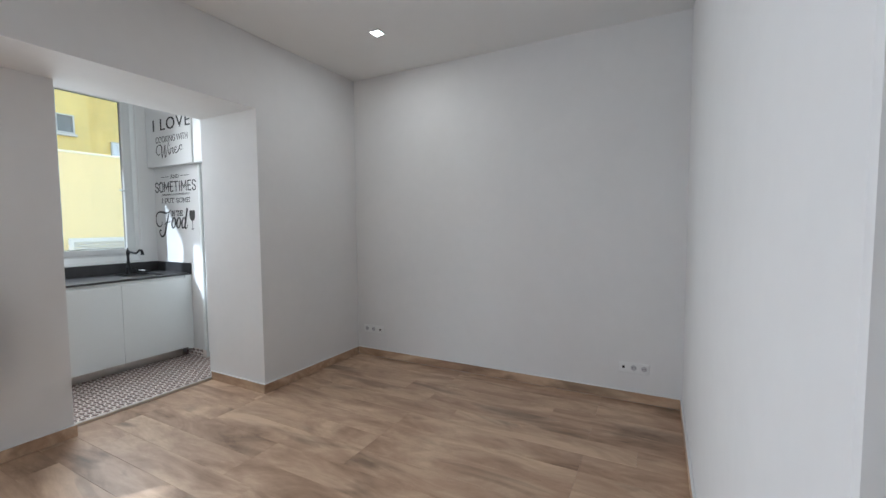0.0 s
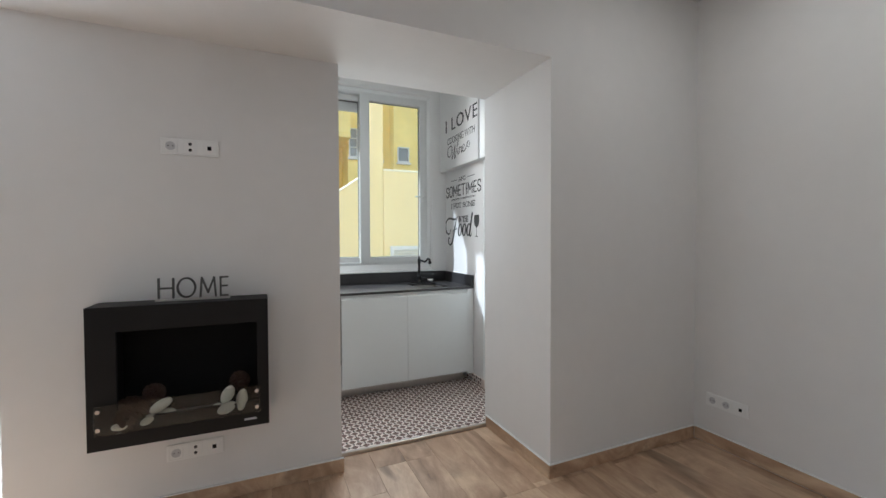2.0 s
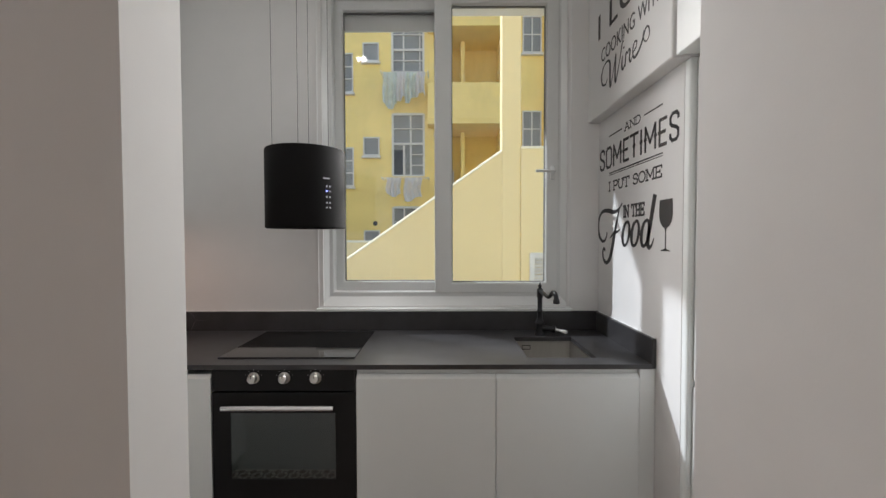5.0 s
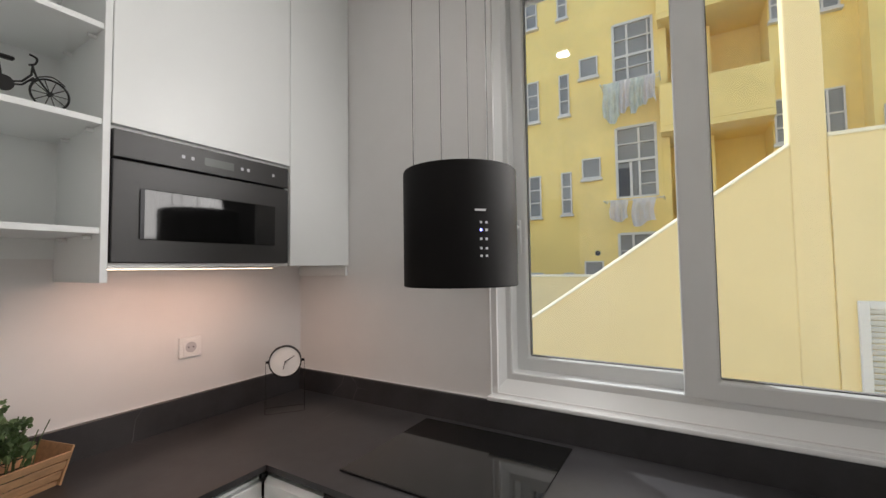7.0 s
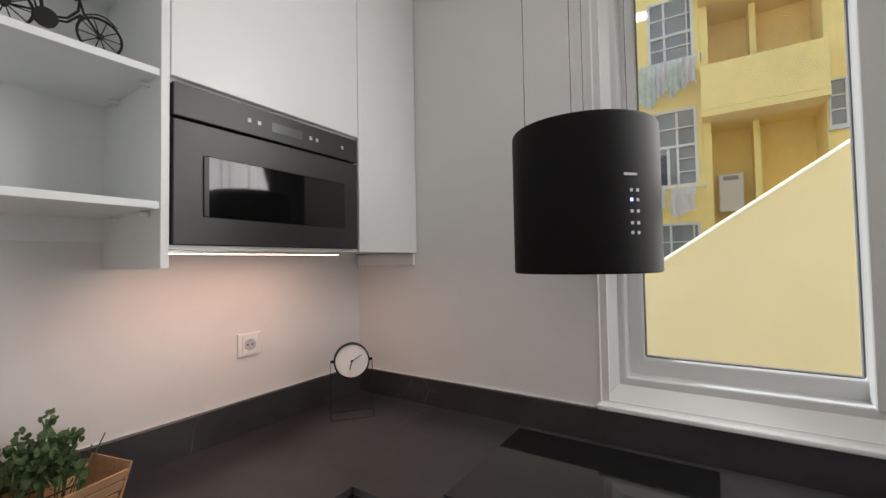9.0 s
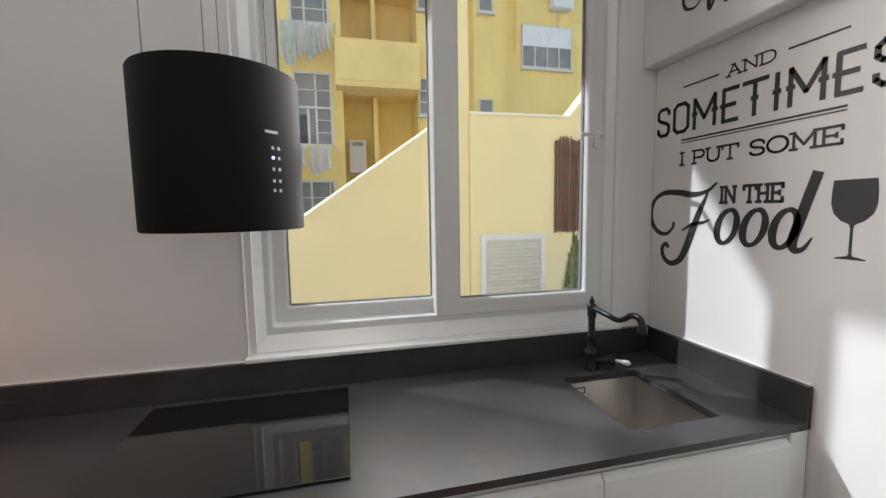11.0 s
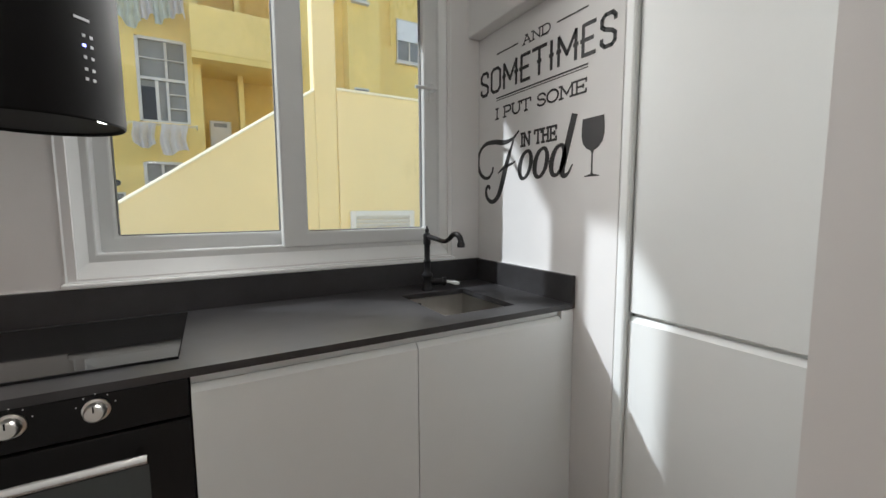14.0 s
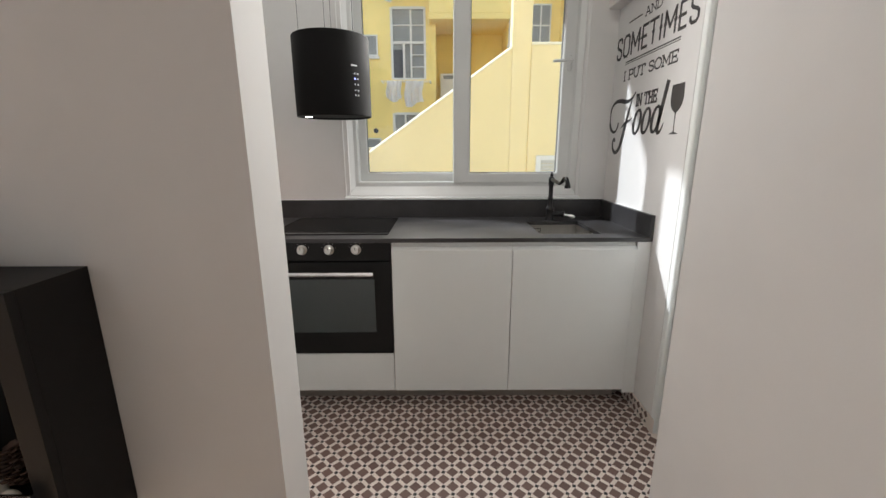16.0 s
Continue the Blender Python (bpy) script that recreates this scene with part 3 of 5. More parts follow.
rod(bm, (-4.462, 1.503, 0.785), (-4.418, 1.503, 0.785), 0.007)
rod(bm, (-4.462, 1.922, 0.785), (-4.418, 1.922, 0.785), 0.007)
part("handle", bm, chrome, door, "brushed steel bar handle", True)
for i, y in enumerate((1.598, 1.726, 1.855)):
    k = part("knob", lathe(B(), [(0.024, 0), (0.024, 0.004), (0.019, 0.006), (0.018, 0.022), (0.015, 0.026), (0.0, 0.0265)], look((-4.4635, y, 0.894), (-10, y, 0.894)), 24), steel, oven, "round brushed steel knob", True)
    part("pointer", slab(-4.4375, -4.436, y - 0.0012, y + 0.0012, 0.898, 0.911), black_matte, k, "dark pointer mark")
    for d in range(5):
        a = radians(-70 + 35 * d)
        part("dial_mark", slab(-4.4638, -4.4632, y + 0.034 * math.sin(a) - 0.0012, y + 0.034 * math.sin(a) + 0.0012, 0.894 + 0.034 * math.cos(a) - 0.0012, 0.894 + 0.034 * math.cos(a) + 0.0012), plastic_white, oven, "small white dial mark")
drawer = thing("drawer_front", "white panel below the oven", "panel", (-4.47, 1.72, 0.14))
part("front", slab(-4.484, -4.464, Y0, Y1, 0.141, 0.350, 0.003), white_lacquer, drawer)
part("plinth", slab(-4.585, -4.57, Y0, Y1, 0.0, 0.139), steel, drawer, "grey metal plinth")

hob = thing("hob", "black glass induction hob let into the worktop", "hob", (-4.8, 1.7, TOP))
part("glass_plate", slab(-5.052, -4.553, 1.400, 1.998, TOP, TOP + 0.005, 0.002), black_glass, hob)
bm = B()
box(bm, -4.556, -4.552, 1.400, 1.998, TOP, TOP + 0.006)
part("front_trim", bm, dark_metal, hob, "thin dark front trim")

# island hood
hood = thing("range_hood", "matt black cylinder hood hung on thin steel wires", "hood", (-4.79, 1.714, 1.519))
HC = Matrix.Translation((-4.79, 1.714, 0))
part("shell", lathe(B(), [(0.176, 1.527), (0.183, 1.519), (0.187, 1.523), (0.187, 1.888), (0.184, 1.894), (0.17, 1.894), (0.17, 1.877), (0.0, 1.877)], HC, 56), hood_black, hood, smooth=True)
part("filter", lathe(B(), [(0.0, 1.532), (0.150, 1.532), (0.150, 1.5285), (0.176, 1.5285), (0.176, 1.540), (0.0, 1.540)], HC, 40), dark_metal, hood, "dark grille under the hood", True)
for a in (20, 200):
    part("lamp", lathe(B(), [(0.0, 1.5262), (0.016, 1.5262), (0.018, 1.528), (0.0, 1.530)], Matrix.Translation((-4.79 + 0.163 * math.sin(radians(a)), 1.714 + 0.163 * math.cos(radians(a)), 0)), 16), lamp_white, hood, "small lit round lamp")
for dx, dy in ((0.08, -0.13), (0.13, 0.01), (0.03, 0.12), (-0.11, -0.02)):
    part("wire", rod(B(), (-4.79 + dx, 1.714 + dy, 1.877), (-4.79 + dx, 1.714 + dy, CEIL), 0.0016, sides=6), wire_metal, hood, "thin steel wire")


def on_hood(angle, z, w, h, mat, name, label):
    m = HC @ pose(0, 0, z, 0, 0, angle) @ Matrix.Translation((0.1876, 0, 0))
    bm = B()
    bmesh.ops.create_cube(bm, size=1, matrix=m @ Matrix.Diagonal((0.001, w, h, 1)))
    part(name, bm, mat, hood, label)


button_grey = material("button_grey", (0.5, 0.5, 0.52), 0.4)
HA = 50
on_hood(HA - 3, 1.745, 0.034, 0.006, button_grey, "badge", "small grey maker's badge")
for r, z in enumerate((1.709, 1.687, 1.661, 1.634, 1.612)):
    for c in (-1, 1):
        lit = r == 1 and c == -1
        on_hood(HA + 2.6 * c, z, 0.007, 0.007, led_blue if lit else button_grey, "button", "lit blue touch button" if lit else "small grey touch button")

# wall cabinets over the side run
FY = 0.912
cab = thing("wall_cabinet", "tall white wall cabinet above the microwave", "cabinet", (-4.43, 0.7, 1.6), "wall cabinets")
part("body", slab(-4.738, -4.118, 0.556, FY - 0.02, 2.012, CEIL - 0.002), white_lacquer, cab)
part("door", slab(-4.750, -4.120, FY - 0.019, FY, 2.022, CEIL - 0.002, 0.002), white_lacquer, cab, "flat white door")
part("shelf_board", slab(-4.738, -4.118, 0.556, FY - 0.002, 1.5955, 1.606), white_lacquer, cab)
end = thing("wall_cabinet", "white corner wall cabinet against the window wall", "cabinet", (-4.92, 0.7, 1.6), "wall cabinets")
part("body", slab(-5.100, -4.740, 0.556, FY - 0.02, 1.600, CEIL - 0.002), white_lacquer, end)
part("door", slab(-5.104, -4.7525, FY - 0.019, FY, 1.5955, CEIL - 0.002, 0.002), white_lacquer, end, "flat white door")
part("wall_strip", slab(-5.106, -5.092, 0.556, 0.90, 1.545, 1.594, 0.002), white_lacquer, end, "thin white strip under the cabinet")

micro = thing("microwave", "built-in black microwave with glossy dark window", "microwave", (-4.43, 0.75, 1.607))
part("body", slab(-4.730, -4.122, 0.57, FY - 0.012, 1.607, 2.004), black_matte, micro)
part("control_panel", slab(-4.733, -4.120, FY - 0.012, FY + 0.012, 1.922, 2.005, 0.002), anthracite, micro, "black control strip")
md = part("door", slab(-4.733, -4.120, FY - 0.012, FY + 0.012, 1.607, 1.915, 0.002), anthracite, micro, "black microwave door")
part("window", slab(-4.668, -4.192, FY + 0.0115, FY + 0.0145, 1.678, 1.836, 0.002), black_glass, md, "glossy black window")
part("display", slab(-4.492, -4.385, FY + 0.0115, FY + 0.0128, 1.948, 1.976), screen_grey, micro, "grey display")
part("window_trim", slab(-4.203, -4.190, FY + 0.0146, FY + 0.0165, 1.680, 1.834, 0.001), dark_metal, md, "thin dark steel edge strip")
for x in (-4.345, -4.315, -4.525, -4.55, -4.66):
    part("button", slab(x - 0.005, x + 0.005, FY + 0.0115, FY + 0.013, 1.957, 1.968), button_grey, micro, "small grey button")
strip = thing("cabinet_light", "lit warm light strip under the microwave cabinet", "lamp", (-4.43, 0.7, 1.59))
part("housing", slab(-4.735, -4.14, 0.80, 0.83, 1.588, 1.5955), steel, strip)
part("diffuser", slab(-4.73, -4.145, 0.803, 0.827, 1.5865, 1.5885), led_warm, strip, "glowing diffuser")

shelf = thing("shelf_unit", "open white shelf unit beside the microwave", "shelf", (-3.92, 0.73, 1.55))
part("side_panel", slab(-4.117, -4.098, 0.554, FY + 0.002, 1.549, CEIL - 0.002, 0.001), white_lacquer, shelf)
part("side_panel", slab(-3.643, -3.624, 0.554, FY + 0.002, 1.549, CEIL - 0.002, 0.001), white_lacquer, shelf)
part("back_panel", slab(-4.098, -3.643, 0.554, 0.560, 1.625, CEIL - 0.002), white_lacquer, shelf)
for z in (1.70, 2.02, 2.305, 2.62):
    s = part("shelf_board", slab(-4.098, -3.643, 0.560, FY - 0.004, z - 0.009, z + 0.009, 0.001), white_lacquer, shelf)
    for y in (0.66, 0.85):
        part("shelf_pin", rod(B(), (-4.098, y, z - 0.017), (-4.078, y, z - 0.017), 0.006, sides=8), plastic_white, s, "small white shelf pin")

# fridge behind white doors
fridge = thing("fridge", "built-in fridge-freezer behind white door panels", "fridge", (-3.98, 3.5, 0))
part("body", slab(-4.245, -3.675, 3.305, 3.86, 0.1, 2.10), white_lacquer, fridge)
part("door", slab(-4.2495, -3.672, 3.283, 3.303, 0.957, 2.106, 0.003), white_lacquer, fridge, "tall white fridge door")
bm = B()
vs = [(3.283, 0.10), (3.303, 0.10), (3.303, 0.944), (3.298, 0.944), (3.283, 0.928)]
lo = [bm.verts.new((-4.2495, a, b)) for a, b in vs]
hi = [bm.verts.new((-3.672, a, b)) for a, b in vs]
bm.faces.new(lo), bm.faces.new(hi[::-1])
for i in range(5):
    bm.faces.new((lo[(i + 1) % 5], lo[i], hi[i], hi[(i + 1) % 5]))
part("door", bm, white_lacquer, fridge, "white freezer door with grip edge")
# dark strip that stands in for the shade in the slit between the doors
part("gap_shade_strip", slab(-4.2495, -3.672, 3.306, 3.312, 0.944, 0.957), dark_metal, fridge, "dark strip put in for the shade between the doors")
part("plinth", slab(-4.25, -3.672, 3.31, 3.325, 0.0, 0.098), steel, fridge)
over = thing("wall_cabinet", "white cupboard over the fridge", "cabinet", (-3.98, 3.5, 2.1), "wall cabinets")
part("body", slab(-4.250, -3.672, 3.23, 3.86, 2.118, CEIL - 0.003), white_lacquer, over)
part("door", slab(-4.2505, -3.672, 3.208, 3.228, 2.113, CEIL - 0.003, 0.003), white_lacquer, over, "white cupboard door")

# ---- outside: yellow court ----
structure("ground", slab(-60, -5.36, -40, 40, -0.6, -0.5), court_ground, "pale court ground", "ground")
structure("ground_far", slab(-5.36, 60, -40, 40, -0.8, -0.7), court_ground, "pale ground under the houses", "ground")


def parapet(name, x0, x1, profile, mat, label):
    """A wall whose top follows profile of (y, z), with a pale coping."""
    bm = B()
    for (ya, za), (yb, zb) in zip(profile, profile[1:]):
        v = [bm.verts.new(p) for p in ((x0, ya, -0.5), (x0, yb, -0.5), (x0, yb, zb), (x0, ya, za), (x1, ya, -0.5), (x1, yb, -0.5), (x1, yb, zb), (x1, ya, za))]
        for f in ((0, 1, 2, 3), (7, 6, 5, 4), (0, 4, 5, 1), (1, 5, 6, 2), (2, 6, 7, 3), (3, 7, 4, 0)):
            bm.faces.new([v[i] for i in f])
    root = tagged(finish(name, bm, mat), label, "wall", kind="structure")
    for (ya, za), (yb, zb) in zip(profile, profile[1:]):
        bm = B()
        edge = ((x0 - 0.01, 0), (x1 + 0.012, 0), (x1 + 0.012, 0.012), (x1 - 0.004, 0.034), (x1 - 0.05, 0.046), (x0 + 0.05, 0.046), (x0 - 0.01, 0.02))
        lo = [bm.verts.new((x, ya, za + h)) for x, h in edge]
        hi = [bm.verts.new((x, yb, zb + h)) for x, h in edge]
        bm.faces.new(lo)
        bm.faces.new(hi[::-1])
        for i in range(7):
            j = (i + 1) % 7
            bm.faces.new((lo[j], lo[i], hi[i], hi[j]))
        part("coping", bm, coping_cream, root, "pale sunlit coping")
    return root


parapet("wall_stair", -8.17, -7.97, [(-1.4, -0.45), (0.96, 1.05), (3.12, 2.545)], yellow_light, "pale yellow parapet wall rising beside outdoor stairs")
parapet("wall_court", -8.17, -7.95, [(3.36, 2.585), (4.55, 2.585), (7.5, 6.1)], yellow_light, "pale yellow court wall, stepped up at its end")
parapet("wall_low", -11.6, -11.4, [(-3, 1.37), (2.4, 1.37)], yellow_light, "low yellow garden wall with pale coping")
structure("wall_tall", slab(-8.15, -7.965, 3.12, 3.36, -0.5, 13, 0.01), yellow_light, "tall narrow pale yellow wall end", "wall")

vent = thing("vent_cover", "white louvred vent shutter on the court wall", "vent", (-7.93, 3.87, 0.5))
bm = B()
for a in ((3.47, 3.53, 0.50, 1.28), (4.20, 4.26, 0.50, 1.28), (3.53, 4.20, 1.22, 1.28), (3.53, 4.20, 0.50, 0.56)):
    box(bm, -7.95, -7.91, *a, 0.004)
part("frame", bm, coping_white, vent)
for i in range(15):
    bm = B()
    bmesh.ops.create_cube(bm, size=1, matrix=pose(-7.93, 3.865, 0.585 + 0.044 * i, 0, 35, 0) @ Matrix.Diagonal((0.008, 0.67, 0.045, 1)))
    part("slat", bm, coping_white, vent)

fence = thing("reed_screen", "brown reed screen hung on the court wall", "screen", (-7.94, 4.8, 1.3))
bm = B()
r = random.Random(4)
for i in range(60):
    y = 4.38 + 0.0125 * i
    rod(bm, (-7.935 + r.uniform(-.01, .01), y, 1.29 + r.uniform(-.02, .02)), (-7.935 + r.uniform(-.01, .01), y + r.uniform(-.006, .006), 2.36 + r.uniform(-.04, .03)), 0.007, sides=5)
part("reeds", bm, reed, fence)["kind"] = "stuff"
for z in (1.5, 1.83, 2.16):
    part("wire", rod(B(), (-7.92, 4.37, z), (-7.92, 5.13, z), 0.004, sides=5), far_dark, fence)


def conifer(at, height, radius, label):
    t = thing("conifer", label, "tree", at)
    r = random.Random(int(height * 1000))
    part("trunk", rod(B(), at, (at[0], at[1], at[2] + height * 0.9), 0.03, 0.008, 8), cone_brown, t)
    bm = B()
    for i in range(900):
        h = r.random() ** 1.3
        rad = radius * (1 - h) ** 0.8 * min(1, 0.45 + 3 * h) * (0.55 + 0.5 * r.random() ** 0.5)
        a = r.uniform(0, 6.283)
        p = Vector((at[0] + rad * math.cos(a), at[1] + rad * math.sin(a), at[2] + 0.06 + h * height))
        tip = p + Vector((math.cos(a) * 0.35, math.sin(a) * 0.35, 1)).normalized() * r.uniform(0.05, 0.11)
        side = Vector((-math.sin(a), math.cos(a), 0)) * r.uniform(0.012, 0.022)
        q = [bm.verts.new(c) for c in (p - side, p + side, tip + Vector((0, 0, 0.01)))]
        bm.faces.new(q)
    part("crown", bm, thuja_green, t, "dense green feathery crown")["kind"] = "stuff"
    return t


tree = conifer((-7.45, 4.35, -0.15), 1.32, 0.24, "small green conifer in a dark pot against the court wall")
part("pot", lathe(B(), [(0.14, -0.5), (0.19, -0.12), (0.2, -0.1), (0.18, -0.1), (0.17, -0.14), (0, -0.14)], Matrix.Translation((-7.45, 4.35, 0)), 24), far_dark, tree, "dark plant pot", True)

# the yellow block of flats
FX, PITCH = -14.9, 2.74
house = thing("apartment_building", "yellow rendered block of flats with white barred windows", "building", (FX, 4, -0.5))
LY0, LY1 = 1.93, 4.08  # loggia bay
bm = B()
box(bm, FX - 6, FX, -2.7, 0.853, -0.5, 15)
box(bm, FX - 6, FX, 1.825, LY0, -0.5, 15)
box(bm, FX - 6, FX - 0.08, 0.853, 1.825, -0.5, 15)
for k in range(-1, 5):
    box(bm, FX - 0.08, FX, 0.853, 1.825, 5.14 + PITCH * (k - 1), 3.27 + PITCH * k)
box(bm, FX - 6, FX, LY1, 13, -0.5, 15)
box(bm, FX - 6, FX - 1.1, LY0, LY1, -0.5, 15)
part("wall", bm, yellow_render, house, "yellow rendered wall")
part("roof", slab(FX - 6.2, FX + 0.3, -2.9, 13.2, 15, 15.3), coping_white, house)
for k in range(5):
    zf = 1.95 + PITCH * k
    b = part("balcony", slab(FX - 1.1, FX + 0.45, LY0, LY1, zf + 0.02, zf + 0.16), yellow_render, house, "projecting yellow balcony slab")
    if k > 0:
        bm = B()
        box(bm, FX + 0.36, FX + 0.45, LY0, LY1, zf + 0.16, zf + 1.18, 0.01)
        box(bm, FX, FX + 0.36, LY0, LY0 + 0.09, zf + 0.16, zf + 1.18, 0.01)
        box(bm, FX, FX + 0.36, LY1 - 0.09, LY1, zf + 0.16, zf + 1.18, 0.01)
        part("balustrade", bm, yellow_render, b, "solid yellow balustrade")
    part("pillar", slab(FX - 1.1, FX - 0.45, LY0 + 0.98, LY0 + 1.10, zf + 0.16, zf + PITCH), yellow_render, b)
    boiler = part("boiler", slab(FX - 1.0, FX - 0.72, LY0 + 0.28, LY0 + 0.78, zf + 0.70, zf + 1.62, 0.02), frame_grey, b, "pale wall boiler")
    part("panel", slab(FX - 0.721, FX - 0.715, LY0 + 0.38, LY0 + 0.68, zf + 1.46, zf + 1.56), far_glass, boiler, "dark control panel")
    part("jamb", slab(FX - 0.2, FX - 0.02, LY0 + 0.002, LY0 + 0.17, zf + 0.16, zf + PITCH + 0.018), yellow_render, b)
part("bay", slab(FX, FX + 0.5, 5.52, 6.4, -0.5, 15), yellow_render, house, "yellow pilaster")


def far_window(y0, y1, z0, z1, cols, rows, sill=True, shutter=0.0, dark=None, at=FX):
    w = part("window", slab(at + 0.005, at + 0.02, y0, y1, z0, z1), far_glass, house, "white barred window")
    f = B()
    t = 0.032
    box(f, at + 0.005, at + 0.06, y0 - t, y0, z0 - t, z1 + t)
    box(f, at + 0.005, at + 0.06, y1, y1 + t, z0 - t, z1 + t)
    box(f, at + 0.005, at + 0.06, y0, y1, z1, z1 + t)
    box(f, at + 0.005, at + 0.06, y0, y1, z0 - t, z0)
    part("frame", f, frame_grey, w, "white frame")
    for i in range(1, cols):
        y = y0 + (y1 - y0) * i / cols
        part("bar", slab(at + 0.02, at + 0.05, y - 0.018, y + 0.018, z0, z1), frame_grey, w)
    for i in range(1, rows):
        z = z0 + (z1 - z0) * i / rows
        part("bar", slab(at + 0.021, at + 0.047, y0, y1, z - 0.016, z + 0.016), frame_grey, w)
    if sill:
        part("sill", slab(at, at + 0.12, y0 - 0.07, y1 + 0.07, z0 - 0.11, z0 - 0.05), frame_grey, w, "pale sill")
    if shutter:
        part("shutter", slab(at + 0.02, at + 0.055, y0, y1, z1 - (z1 - z0) * shutter, z1), coping_white, w, "white roller shutter half down")
    if dark:
        part("open_leaf", slab(at + 0.02, at + 0.03, *dark), far_dark, w, "open dark casement")


def big_window(y0, y1, z0, z1, half_open):
    """A tall steel window: two lights over a transom, small panes below."""
    w = part("window", slab(FX - 0.06, FX - 0.045, y0, y1, z0, z1), far_glass, house, "tall white barred window")
    f = B()
    for a in ((y0 - 0.03, y0 + 0.03, z0, z1), (y1 - 0.03, y1 + 0.03, z0, z1), (y0 + 0.03, y1 - 0.03, z1 - 0.04, z1 + 0.02), (y0 + 0.03, y1 - 0.03, z0 - 0.03, z0 + 0.03)):
        box(f, FX - 0.05, FX + 0.015, *a)
    part("frame", f, frame_grey, w, "white frame")
    zm, ym = z0 + (z1 - z0) * 0.52, y0 + (y1 - y0) * (0.58 if half_open else 0.36)
    bars = [(ym - 0.025, ym + 0.025, z0, z1), (y0, y1, zm - 0.03, zm + 0.03), (y0, y1, z0 + (z1 - z0) * 0.76 - 0.012, z0 + (z1 - z0) * 0.76 + 0.012)]
    for i in (1, 2):
        z = z0 + (zm - z0) * i / 3
        bars.append(((ym if half_open else y0), y1, z - 0.012, z + 0.012))
    if half_open:
        bars.append((y0 + (y1 - y0) * 0.36 - 0.03, y0 + (y1 - y0) * 0.36 + 0.03, z0, zm))
    else:
        bars.append((y1 - 0.12, y1 - 0.09, z0, z1))
    for k, a in enumerate(bars):
        part("bar", slab(FX - 0.044, FX + 0.005 + 0.001 * k, *a), frame_grey, w)
    if half_open:
        part("open_leaf", slab(FX - 0.044, FX - 0.035, y0 + 0.03, y0 + (y1 - y0) * 0.34, z0 + 0.03, zm - 0.18), far_dark, w, "open dark casement")
    part("sill", slab(FX, FX + 0.08, y0 - 0.06, y1 + 0.06, z0 - 0.07, z0 - 0.03), yellow_render, w)


for k in range(-1, 4):
    d = PITCH * k
    big_window(0.883, 1.795, 3.30 + d, 5.12 + d, k == 0)
    far_window(0.05, 0.46, 3.93 + d, 4.40 + d, 1, 1)
    far_window(-0.51, -0.30, 3.03 + d, 4.10 + d, 1, 3)
    far_window(-1.75, -1.15, 3.0 + d, 4.1 + d, 2, 3)
    far_window(4.73, 5.22, 4.16 + d, 5.15 + d, 2, 2)
    far_window(5.68, 6.02, 4.06 + d, 4.50 + d, 1, 1, at=FX + 0.5)
    far_window(4.14, 4.36, 4.2 + d, 5.1 + d, 1, 3)
    far_window(7.14, 8.66, 5.65 - PITCH + d, 6.76 - PITCH + d, 4, 1, shutter=0.5)
unit = part("air_unit", slab(FX, FX + 0.3, 7.95, 8.6, 7.22, 7.75, 0.02), coping_white, house, "pale air conditioner box")
part("pipe", rod(B(), (FX + 0.04, 8.25, 6.80), (FX + 0.04, 8.25, 7.22), 0.02, sides=6), frame_grey, unit)
bm = B()
for z in (6.0, 9.2):
    tube(bm, [(FX + 0.06, 6.9, z), (FX + 0.1, 6.9, z + 0.02), (FX + 0.1, 6.9, z + 1.5)], 0.03, 6, 2)
part("downpipe", bm, yellow_render, house)
part("wall_hole", rod(B(), (FX - 0.01, 0.35, 1.9), (FX + 0.01, 0.35, 1.9), 0.07, sides=12), far_dark, house, "dark round vent hole")


def laundry(z, pieces, label):
    t = thing("washing_line", label, "laundry", (FX + 0.5, 1.3, z))
    for y in (0.62, 1.95):
        part("arm", rod(B(), (FX, y, z), (FX + 0.55, y, z), 0.012, sides=6), coping_white, t)
    for x in (0.25, 0.45):
        part("line", rod(B(), (FX + x, 0.62, z), (FX + x, 1.95, z), 0.006, sides=5), coping_white, t)
    r = random.Random(int(z * 10))
    for y0, y1, drop, mat in pieces:
        bm = B()
        n, mrows = 14, 10
        grid = []
        for j in range(mrows + 1):
            row = []
            for i in range(n + 1):
                u, v = i / n, j / mrows
                yy = y0 + (y1 - y0) * (u + 0.05 * math.sin(6 * v + y0))
                xx = FX + 0.46 + 0.05 * math.sin(u * 16 + y0 * 9) * (0.3 + v) + 0.02 * math.sin(v * 7)
                row.append(bm.verts.new((xx, yy, z + 0.01 - drop * v * (1 - 0.12 * math.sin(u * 5 + y0 * 3)))))
            grid.append(row)
        for j in range(mrows):
            for i in range(n):
                bm.faces.new((grid[j][i], grid[j][i + 1], grid[j + 1][i + 1], grid[j + 1][i]))
        bmesh.ops.solidify(bm, geom=bm.faces[:], thickness=0.012)
        part("cloth", bm, mat, t, "hanging cloth", True)


laundry(6.15, ((0.66, 1.05, 0.95, towel_green), (1.0, 1.3, 0.75, towel_white), (1.28, 1.6, 0.8, towel_green), (1.58, 1.85, 0.65, towel_white)), "pale green and white washing below a window")
laundry(3.18, ((0.75, 1.15, 0.5, towel_white), (1.25, 1.75, 0.62, towel_white)), "two white cloths hung below a window")

